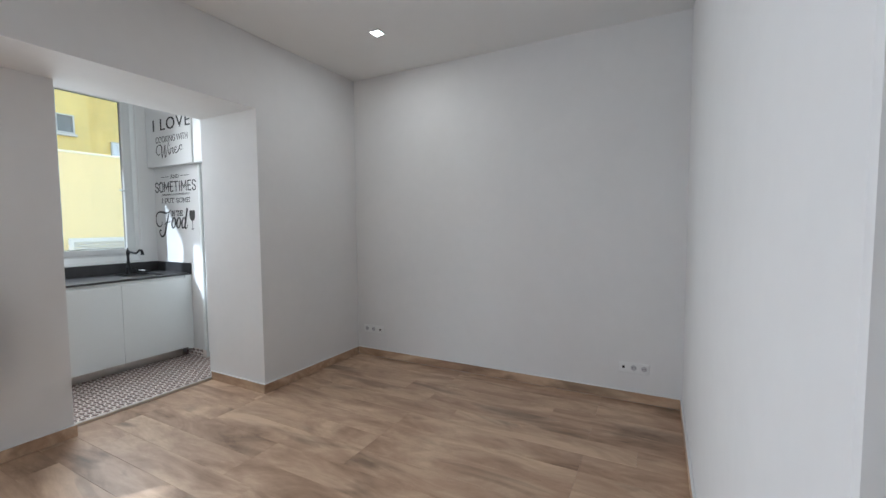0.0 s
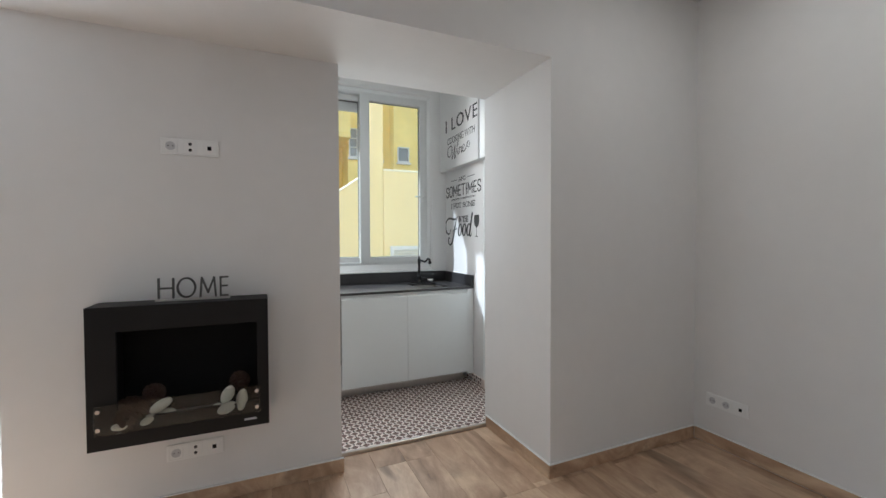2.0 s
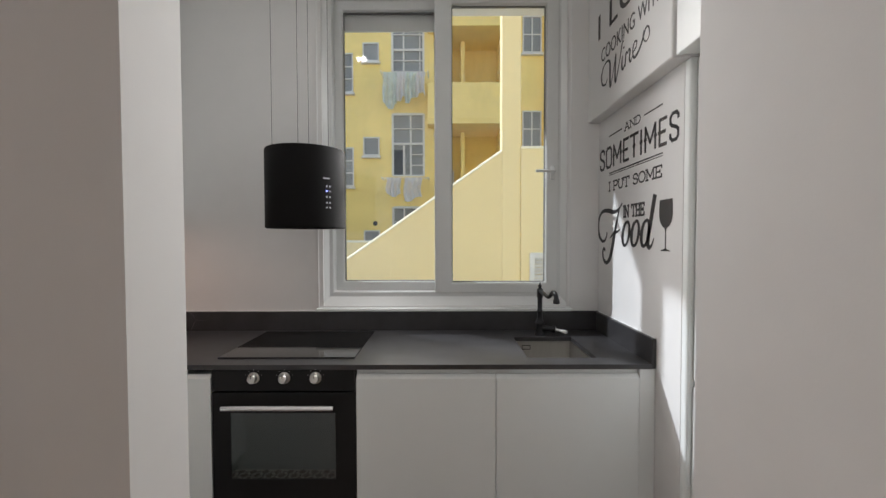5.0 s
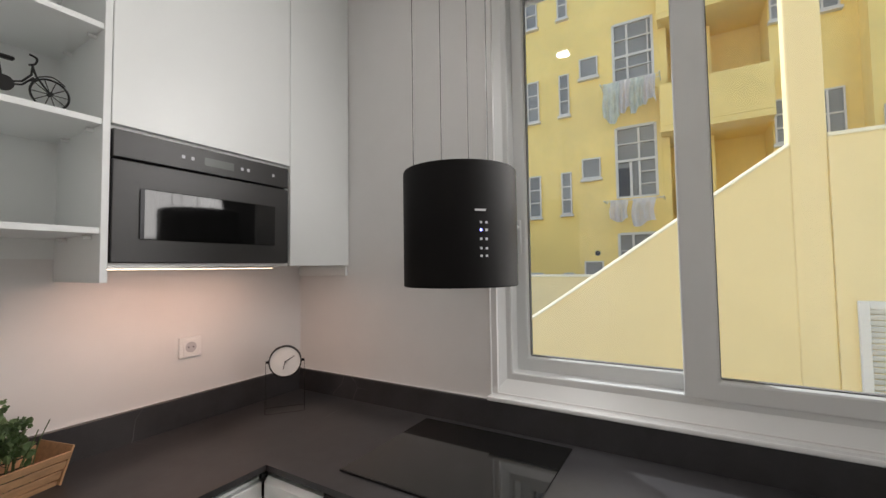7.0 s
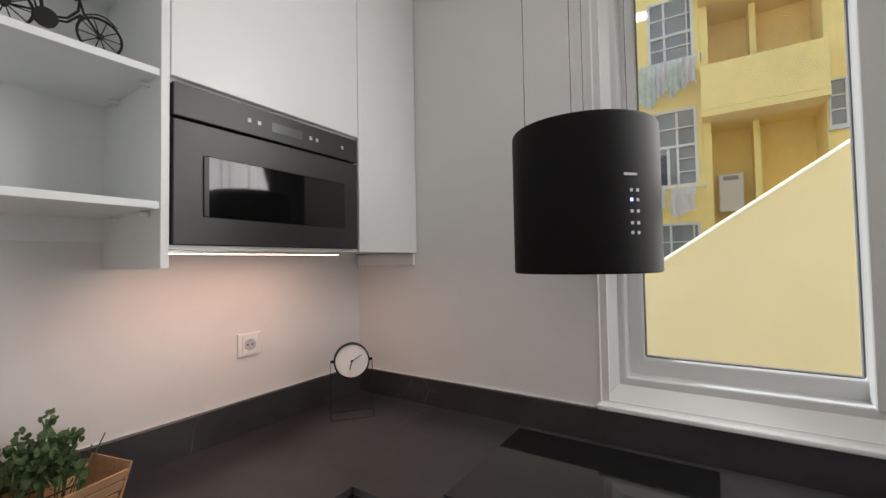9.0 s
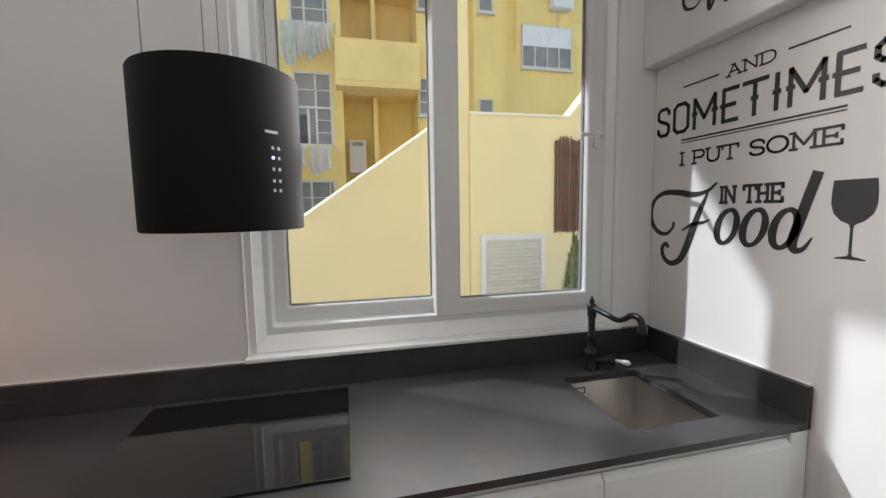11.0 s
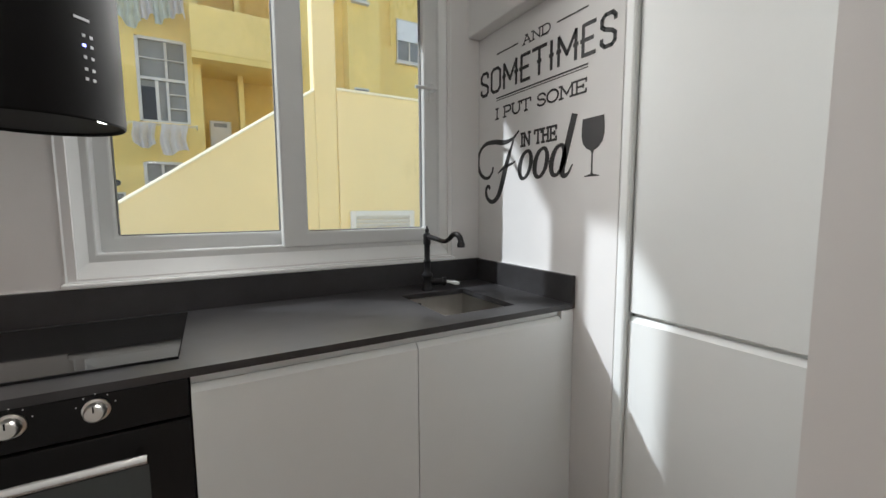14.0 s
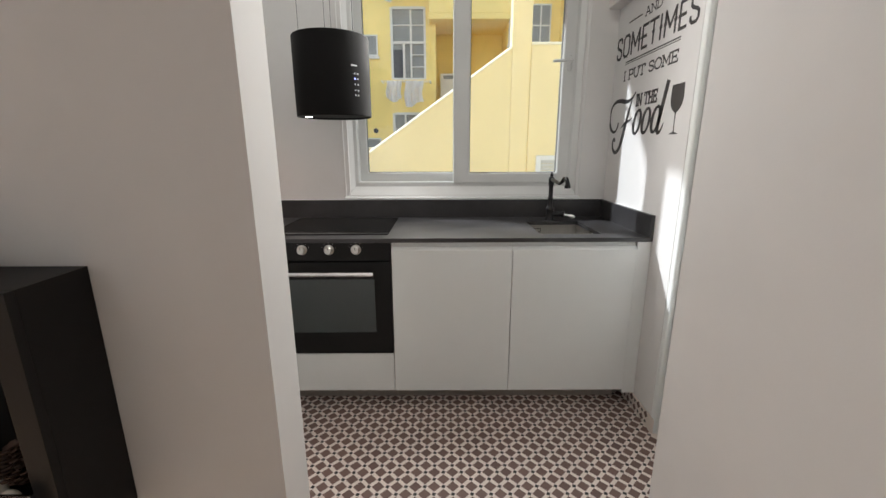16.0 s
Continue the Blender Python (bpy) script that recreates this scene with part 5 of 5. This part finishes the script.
for x, n in ((-0.085, 4), (-0.045, 9), (-0.005, 7), (0.04, 5)):
    for j in range(n):
        leafy(bm, r, CR @ Vector((x - 0.001 * j, 0.01, 0.165 + 0.012 * j)), (0.010, 0.010, 0.008), 4, 0.015)
part("leaves", bm, leaf_green, plant)["kind"] = "stuff"

# toy bicycle on the shelf
bike = thing("toy_bicycle", "black wire model bicycle standing on the shelf", "ornament", (-3.915, 0.872, 2.03))
SH = 2.029
YB = 0.872  # rear wheel stands at +x


def bx(u, h):
    return (-3.915 + 0.112 * u, YB, SH + 0.112 * h)


R1 = 0.36


def wheel(u, parent):
    c = Vector(bx(u, R1))
    pts = [c + 0.112 * R1 * Vector((math.cos(a), 0, math.sin(a))) for a in np.linspace(0, 2 * math.pi, 33)]
    w = part("wheel", tube(B(), pts, 0.0028, 6, 1), black_paint, parent)
    part("hub", rod(B(), c + Vector((0, -0.006, 0)), c + Vector((0, 0.006, 0)), 0.006, sides=10), black_paint, w)
    for k in range(10):
        a = math.pi * 2 * k / 10
        part("spoke", tube(B(), [c, c + 0.112 * R1 * Vector((math.cos(a), 0, math.sin(a)))], 0.0012, 5, 1), black_paint, w)


wheel(-0.70, bike)
wheel(0.62, bike)
bm = B()
for pts in ([(0.62, R1), (0.22, 0.88), (0.15, 0.45), (0.62, R1)], [(0.20, 0.92), (0.12, 0.40)], [(0.10, 0.40), (-0.20, 0.50), (-0.36, 0.72), (-0.38, 0.98)], [(-0.36, 0.98), (-0.44, 0.72), (-0.70, R1)], [(0.12, 0.34), (-0.20, 0.42), (-0.40, 0.66)], [(0.62, R1), (0.80, 0.78), (0.88, 0.95)]):
    tube(bm, [bx(*p) for p in pts], 0.0026, 6, 1)
part("bike_frame", bm, black_paint, bike)
bm = B()
tube(bm, [bx(*p) for p in ((1.0, 0.88), (0.80, 0.98), (0.5, 0.9), (0.26, 0.62), (0.22, 0.4))], 0.0018, 5, 4)
part("mudguard", bm, black_paint, bike)
bm = B()
tube(bm, [bx(*p) for p in ((-0.98, 0.66), (-0.75, 0.80), (-0.5, 0.72), (-0.36, 0.55))], 0.0018, 5, 4)
part("mudguard", bm, black_paint, bike)
bm = B()
box(bm, bx(0.15, 0)[0] - 0.024, bx(0.15, 0)[0] + 0.022, YB - 0.009, YB + 0.009, SH + 0.104, SH + 0.113, 0.003)
part("saddle", bm, black_paint, bike, "flat black saddle")
bm = B()
tube(bm, [(bx(-0.38, 0.98)[0], YB - 0.03, SH + 0.117), (bx(-0.42, 0.98)[0], YB, SH + 0.113), (bx(-0.38, 0.98)[0], YB + 0.03, SH + 0.117), (bx(-0.24, 1)[0], YB + 0.034, SH + 0.121)], 0.0026, 6, 4)
part("handlebar", bm, black_paint, bike)
part("chainring", rod(B(), (bx(0.1, 0)[0], YB - 0.004, SH + 0.041), (bx(0.1, 0)[0], YB + 0.004, SH + 0.041), 0.02, sides=20), black_paint, bike)

# ---- lettering on the kitchen wall ----
decal = thing("wall_decal", "black vinyl lettering: and sometimes I put some in the food", "lettering", (-4.7, 3.264, 1.6))
WY = 3.2636
for x0, x1, z0, z1 in ((-4.963, -4.814, 2.002, 2.008), (-4.589, -4.44, 2.002, 2.008), (-4.963, -4.435, 1.807, 1.813), (-4.963, -4.435, 1.798, 1.8015)):
    part("rule", slab(x0, x1, WY - 0.0008, WY, z0, z1), vinyl_black, decal)


def ribbon(points, widths, plane, parent, name="stroke", steps=8, mat=None):
    """A flat stroke of varying width through (x, z) points in the plane y = plane."""
    line = smooth_line([Vector((a, b)) for a, b in points], steps)
    n = len(line)
    bm = B()
    rows = []
    for i, p in enumerate(line):
        d = (line[min(i + 1, n - 1)] - line[max(i - 1, 0)]).normalized()
        q = Vector((-d.y, d.x)) * float(np.interp(i / (n - 1), np.linspace(0, 1, len(widths)), widths)) / 2
        rows.append([bm.verts.new((c.x, y, c.y)) for y in (plane, plane - 0.0008) for c in (p - q, p + q)])
    for a, b in zip(rows, rows[1:]):
        for k, l in ((0, 1), (1, 3), (3, 2), (2, 0)):
            bm.faces.new((a[k], a[l], b[l], b[k]))
    bm.faces.new((rows[0][0], rows[0][2], rows[0][3], rows[0][1]))
    bm.faces.new((rows[-1][0], rows[-1][1], rows[-1][3], rows[-1][2]))
    return part(name, bm, mat or vinyl_black, parent)


def arc(cx, cz, rx, rz, a0, a1, n=14):
    return [(cx + rx * math.cos(radians(a0 + (a1 - a0) * k / n)), cz + rz * math.sin(radians(a0 + (a1 - a0) * k / n))) for k in range(n + 1)]


# slab-serif capitals: width, strokes and serifs (x, z, half length) in a unit-high cell
SLAB, BLOCK = {}, {}
SLAB["H"] = (1.1, [[(0.2, 0), (0.2, 1)], [(0.9, 0), (0.9, 1)], [(0.2, 0.5), (0.9, 0.5)]], [(0.2, 0, 0.2), (0.2, 1, 0.2), (0.9, 0, 0.2), (0.9, 1, 0.2)])
SLAB["A"] = (1.15, [[(0.12, 0), (0.55, 1)], [(0.55, 1), (1.02, 0)], [(0.28, 0.36), (0.87, 0.36)]], [(0.14, 0, 0.16), (1.0, 0, 0.16), (0.5, 1, 0.14)])
SLAB["N"] = (1.15, [[(0.18, 0), (0.18, 1)], [(0.18, 1), (0.97, 0)], [(0.97, 0), (0.97, 1)]], [(0.18, 0, 0.16), (0.12, 1, 0.14), (0.97, 1, 0.16)])
SLAB["D"] = (1.1, [[(0.16, 0), (0.16, 1)], [(0.02, 1), (0.55, 1)] + arc(0.55, 0.5, 0.45, 0.5, 90, -90) + [(0.02, 0)]], [])
SLAB["I"] = (0.4, [[(0.2, 0), (0.2, 1)]], [(0.2, 0, 0.17), (0.2, 1, 0.17)])
SLAB["P"] = (1.0, [[(0.18, 0), (0.18, 1)], [(0.02, 1), (0.6, 1)] + arc(0.62, 0.72, 0.3, 0.28, 90, -90) + [(0.18, 0.44)]], [(0.18, 0, 0.17)])
SLAB["U"] = (1.15, [[(0.18, 1), (0.18, 0.4)] + arc(0.575, 0.4, 0.395, 0.4, 180, 360) + [(0.97, 1)]], [(0.18, 1, 0.16), (0.97, 1, 0.16)])
SLAB["T"] = (1.1, [[(0.55, 0), (0.55, 1)], [(0.05, 0.76), (0.05, 1), (1.05, 1), (1.05, 0.76)]], [(0.55, 0, 0.17)])
SLAB["S"] = (0.95, [[(0.85, 0.72)] + arc(0.47, 0.75, 0.37, 0.25, 10, 270) + arc(0.47, 0.25, 0.39, 0.25, 90, -170)], [])
SLAB["O"] = (1.2, [arc(0.6, 0.5, 0.52, 0.5, 90, 450, 24)], [])
SLAB["M"] = (1.35, [[(0.2, 0), (0.2, 1)], [(0.2, 1), (0.68, 0.25)], [(0.68, 0.25), (1.15, 1)], [(1.15, 1), (1.15, 0)]], [(0.2, 0, 0.17), (1.15, 0, 0.17), (0.13, 1, 0.13), (1.22, 1, 0.13)])
SLAB["E"] = (1.0, [[(0.18, 0), (0.18, 1)], [(0.02, 1), (0.92, 1), (0.92, 0.78)], [(0.18, 0.5), (0.7, 0.5)], [(0.7, 0.62), (0.7, 0.38)], [(0.02, 0), (0.92, 0), (0.92, 0.24)]], [])
SLAB[" "] = (0.6, [], [])
# bold octagonal capitals with spurs at half height
BLOCK["S"] = (0.72, [[(0.58, 0.78), (0.58, 0.88), (0.48, 1), (0.24, 1), (0.12, 0.88), (0.12, 0.66), (0.22, 0.56), (0.48, 0.44), (0.58, 0.34), (0.58, 0.12), (0.48, 0), (0.24, 0), (0.12, 0.12), (0.12, 0.24)]], [])
BLOCK["O"] = (0.78, [[(0.24, 0), (0.52, 0), (0.66, 0.14), (0.66, 0.86), (0.52, 1), (0.24, 1), (0.1, 0.86), (0.1, 0.14), (0.24, 0)]], [])
BLOCK["M"] = (1.0, [[(0.13, 0), (0.13, 1), (0.49, 0.3), (0.85, 1), (0.85, 0)]], [(0.13, 0.5, 0.07), (0.85, 0.5, 0.07)])
BLOCK["E"] = (0.7, [[(0.14, 0), (0.14, 1)], [(0.14, 1), (0.58, 1)], [(0.06, 0.5), (0.5, 0.5)], [(0.14, 0), (0.58, 0)]], [])
BLOCK["T"] = (0.75, [[(0.37, 0), (0.37, 1)], [(0.04, 1), (0.70, 1)]], [(0.37, 0.5, 0.07)])
BLOCK["I"] = (0.4, [[(0.2, 0), (0.2, 1)]], [(0.2, 0.5, 0.07)])


def slab_words(words, x0, x1, z0, z1, plane, parent, weight, face=SLAB):
    """A line of capitals of one face, one mesh a letter, filling x0..x1 and z0..z1."""
    fit = (x1 - x0) / sum(face[c][0] for c in words)
    x, tall = x0, z1 - z0 - weight
    for c in words:
        wide, strokes, serifs = face[c]
        runs = strokes + [[(a - h, b), (a + h, b)] for a, b, h in serifs]
        bm = B()
        for k, run in enumerate(runs):
            front = plane - 0.0008 - 0.00003 * k
            pts = [Vector((x + a * fit, z0 + weight / 2 + b * tall)) for a, b in run]
            for p, q in zip(pts, pts[1:]):
                d = (q - p).normalized() * weight / 2
                n = Vector((-d.y, d.x))
                ends = (p - d * 0.6 - n, q + d * 0.6 - n, q + d * 0.6 + n, p - d * 0.6 + n)
                lo = [bm.verts.new((v.x, plane, v.y)) for v in ends]
                hi = [bm.verts.new((v.x, front, v.y)) for v in ends]
                bm.faces.new(hi)
                for i in range(4):
                    bm.faces.new((lo[i], lo[(i + 1) % 4], hi[(i + 1) % 4], hi[i]))
        if runs:
            part("letter", bm, vinyl_black, parent)
        else:
            bm.free()
        x += wide * fit


slab_words("AND", -4.785, -4.620, 1.984, 2.024, WY, decal, 0.0052)
slab_words("SOMETIMES", -5.096, -4.312, 1.836, 1.952, WY, decal, 0.0138, BLOCK)
slab_words("IN THE", -4.788, -4.578, 1.566, 1.628, WY, decal, 0.0098)
slab_words("I PUT SOME", -4.968, -4.437, 1.713, 1.766, WY, decal, 0.0075)

# the swash capital F
ribbon([(-4.985, 1.500), (-4.992, 1.475), (-5.022, 1.452), (-5.064, 1.458), (-5.098, 1.492), (-5.108, 1.540), (-5.088, 1.588), (-5.040, 1.614), (-4.97, 1.614), (-4.90, 1.603), (-4.842, 1.612), (-4.800, 1.640)], [0.012, 0.012, 0.016, 0.020, 0.022, 0.015, 0.020, 0.024, 0.015, 0.008], WY, decal)
ribbon([(-4.836, 1.606), (-4.866, 1.545), (-4.893, 1.480), (-4.917, 1.415), (-4.948, 1.358), (-4.992, 1.336), (-5.030, 1.356), (-5.040, 1.392), (-5.022, 1.412), (-5.008, 1.398)], [0.008, 0.022, 0.030, 0.030, 0.026, 0.020, 0.019, 0.017, 0.016, 0.014], WY, decal)
ribbon([(-4.945, 1.468), (-4.90, 1.492), (-4.850, 1.502), (-4.822, 1.512)], [0.006, 0.014, 0.012, 0.005], WY, decal)


def script_o(cx, cz, rx, rz, lean=0.22):
    pts = []
    for k in range(13):
        a = radians(100 + 30 * k)
        z = rz * math.sin(a)
        pts.append((cx + rx * math.cos(a) + lean * z, cz + z))
    ribbon(pts, [0.014, 0.021, 0.027, 0.021, 0.014, 0.018, 0.024, 0.018, 0.014], WY, decal, steps=3)


script_o(-4.757, 1.490, 0.034, 0.057)
script_o(-4.663, 1.490, 0.034, 0.057)
script_o(-4.570, 1.490, 0.032, 0.057)
ribbon([(-4.490, 1.650), (-4.508, 1.590), (-4.528, 1.520), (-4.546, 1.455), (-4.538, 1.430), (-4.516, 1.436), (-4.495, 1.468)], [0.028, 0.029, 0.029, 0.028, 0.022, 0.012, 0.005], WY, decal)
# the wine glass
bm = B()
prof = [(0.046, 1.622), (0.049, 1.585), (0.049, 1.560), (0.042, 1.535), (0.026, 1.517), (0.006, 1.507), (0.003, 1.495), (0.003, 1.432), (0.006, 1.426), (0.033, 1.420), (0.034, 1.417)]
rows = [[bm.verts.new((-4.406 + s * w, y, z)) for y in (WY, WY - 0.0008) for s in (-1, 1)] for w, z in prof]
for a, b in zip(rows, rows[1:]):
    for k, l in ((0, 1), (1, 3), (3, 2), (2, 0)):
        bm.faces.new((a[k], a[l], b[l], b[k]))
bm.faces.new((rows[0][0], rows[0][2], rows[0][3], rows[0][1]))
bm.faces.new((rows[-1][0], rows[-1][1], rows[-1][3], rows[-1][2]))
part("wine_glass", bm, vinyl_black, decal, "black wine glass shape")

decal2 = thing("wall_decal", "black vinyl lettering: I love cooking with wine", "lettering", (-4.6, 3.2, 2.4))
UY = 3.1996
for dx, dp in ((-0.003, 0.0008), (0.003, 0.0011)):
    lettering("letter", "I LOVE", -4.957 + dx, -4.275 + dx, 2.498, 2.625, UY, vinyl_black, decal2, thick=0.15, depth=dp)
lettering("letter", "COOKING WITH", -4.915, -4.322, 2.366, 2.434, UY, vinyl_black, decal2, thick=0.0)
ribbon([(-4.835, 2.255), (-4.860, 2.238), (-4.898, 2.250), (-4.912, 2.290), (-4.890, 2.332), (-4.840, 2.345), (-4.808, 2.325), (-4.805, 2.270), (-4.800, 2.205), (-4.765, 2.270), (-4.738, 2.335), (-4.745, 2.270), (-4.740, 2.205), (-4.70, 2.280), (-4.672, 2.350), (-4.655, 2.358)], [0.006, 0.008, 0.012, 0.012, 0.008, 0.010, 0.016, 0.016, 0.006, 0.006, 0.014, 0.014, 0.006, 0.008, 0.006], UY, decal2)
ribbon([(-4.668, 2.295), (-4.672, 2.250), (-4.660, 2.232), (-4.640, 2.250)], [0.006, 0.014, 0.012, 0.004], UY, decal2)
ribbon([(-4.655, 2.322), (-4.652, 2.330)], [0.012, 0.012], UY, decal2)
ribbon([(-4.640, 2.235), (-4.630, 2.290), (-4.612, 2.285), (-4.604, 2.296), (-4.592, 2.285), (-4.596, 2.250), (-4.585, 2.235), (-4.568, 2.250)], [0.010, 0.012, 0.006, 0.008, 0.014, 0.012, 0.010, 0.004], UY, decal2)
ribbon([(-4.566, 2.262), (-4.535, 2.275), (-4.530, 2.296), (-4.552, 2.300), (-4.566, 2.270), (-4.556, 2.240), (-4.528, 2.240), (-4.49, 2.265), (-4.455, 2.310), (-4.430, 2.305), (-4.425, 2.270), (-4.452, 2.258), (-4.475, 2.285), (-4.470, 2.310)], [0.006, 0.008, 0.008, 0.010, 0.013, 0.012, 0.008, 0.006, 0.006, 0.006], UY, decal2)

# ---- floor pieces ----
wood_floor = bpy.data.objects["floor"]
plank_mesh = {}


def plank(x0, x1, y0, y1):
    key = (round(x1 - x0, 3), round(y1 - y0, 3))
    if key not in plank_mesh:
        bm = slab(-key[0] / 2 + 0.0004, key[0] / 2 - 0.0004, -key[1] / 2 + 0.0004, key[1] / 2 - 0.0004, -0.0118, 0.0, 0.0008)
        me = bpy.data.meshes.new("plank")
        bm.to_mesh(me)
        bm.free()
        me.materials.append(oak_laminate)
        plank_mesh[key] = me
    ob = new("plank", plank_mesh[key])
    ob.location = ((x0 + x1) / 2, (y0 + y1) / 2, LF)
    ob.parent = wood_floor


r = random.Random(2)
row, y = 0, -1.8
while y < 4.15:
    y1 = min(y + 0.192, 4.166)
    x = -3.634 - r.choice((0.2, 0.5, 0.8, 1.05))
    while x < 1.25:
        a, b = max(x, -3.634), min(x + 1.26, 1.25)
        if y >= 2.93 - 0.15:
            a = max(a, -2.915)
        if b - a > 0.02:
            plank(a, b, y, y1)
        x += 1.26
    y = y1
    row += 1
# the strip of floor in the opening, where the planks run on to the threshold
plank(-3.634, -2.915, 2.808, 2.93)

# patterned kitchen floor: brown squares set diagonally, black squares between them, on cream
kitchen_floor = bpy.data.objects["floor_kitchen"]
CELL = 0.075
q = CELL / math.sqrt(2)
half = 0.0183 * math.sqrt(2)


def lozenge(bm, x, y, h, z0, z1, turn=0.0):
    c = [(x + h * math.cos(turn + k * math.pi / 2), y + h * math.sin(turn + k * math.pi / 2)) for k in range(4)]
    lo, hi = [bm.verts.new((a, b, z0)) for a, b in c], [bm.verts.new((a, b, z1)) for a, b in c]
    bm.faces.new(hi)
    for k in range(4):
        bm.faces.new((lo[k], lo[(k + 1) % 4], hi[(k + 1) % 4], hi[k]))


bm = B()
lozenge(bm, 0, 0, half, -0.001, 0.0006)
brown_mesh = bpy.data.meshes.new("tile")
bm.to_mesh(brown_mesh)
bm.free()
brown_mesh.materials.append(tile_brown)
far_brown, blacks = B(), B()
X0, X1, Y0, Y1 = -4.565, -3.662, 1.12, 3.262
n = 0
for i in range(0, int((X1 - X0) / (CELL / 2)) + 1):
    for j in range(0, int((Y1 - Y0) / (CELL / 2)) + 1):
        x, y = X1 - 0.02 - i * CELL / 2, Y1 - 0.02 - j * CELL / 2
        if (i + j) % 2 == 0:
            if y > 1.86 and x > -4.40 and n < 300 and y < 3.2:
                ob = new("tile", brown_mesh)
                ob.location = (x, y, KF)
                ob.parent = kitchen_floor
                n += 1
            else:
                lozenge(far_brown, x, y, half, KF - 0.001, KF + 0.0006)
        else:
            for k in range(1):
                lozenge(blacks, x, y, 0.0098, KF - 0.001, KF + 0.0006, math.pi / 8)
part("brown_tiles", far_brown, tile_brown, kitchen_floor, "brown diagonal tile squares")["kind"] = "stuff"
part("black_tiles", blacks, tile_black, kitchen_floor, "small black tile inserts")["kind"] = "stuff"

# tiled skirting along the lettered wall
skirt = structure("baseboard_6", slab(-4.60, -4.283, 3.254, 3.262, KF, 0.115, 0.001), tile_cream, "patterned tile skirting", "baseboard")
skirt2 = structure("baseboard_7", slab(-4.293, -4.250, 3.252, 3.260, KF, 0.115, 0.001), tile_cream, "patterned tile skirting", "baseboard")
bm, bk = B(), B()


def upright(bm, x, z, h, turn=0.0):
    c = [(x + h * math.cos(turn + k * math.pi / 2), z + h * math.sin(turn + k * math.pi / 2)) for k in range(4)]
    v = [bm.verts.new((a, 3.2534, b)) for a, b in c]
    w = [bm.verts.new((a, 3.2550, b)) for a, b in c]
    bm.faces.new(v)
    for k in range(4):
        bm.faces.new((v[k], w[k], w[(k + 1) % 4], v[(k + 1) % 4]))


for i in range(8):
    for j in range(2):
        x, z = -4.58 + i * CELL / 2, KF + 0.022 + j * CELL / 2
        if x < -4.30:
            if (i + j) % 2:
                upright(bk, x, z, 0.0098, math.pi / 8)
            else:
                upright(bm, x, z, half * 0.72)
part("brown_tiles", bm, tile_brown, skirt)["kind"] = "stuff"
part("black_tiles", bk, tile_black, skirt)["kind"] = "stuff"
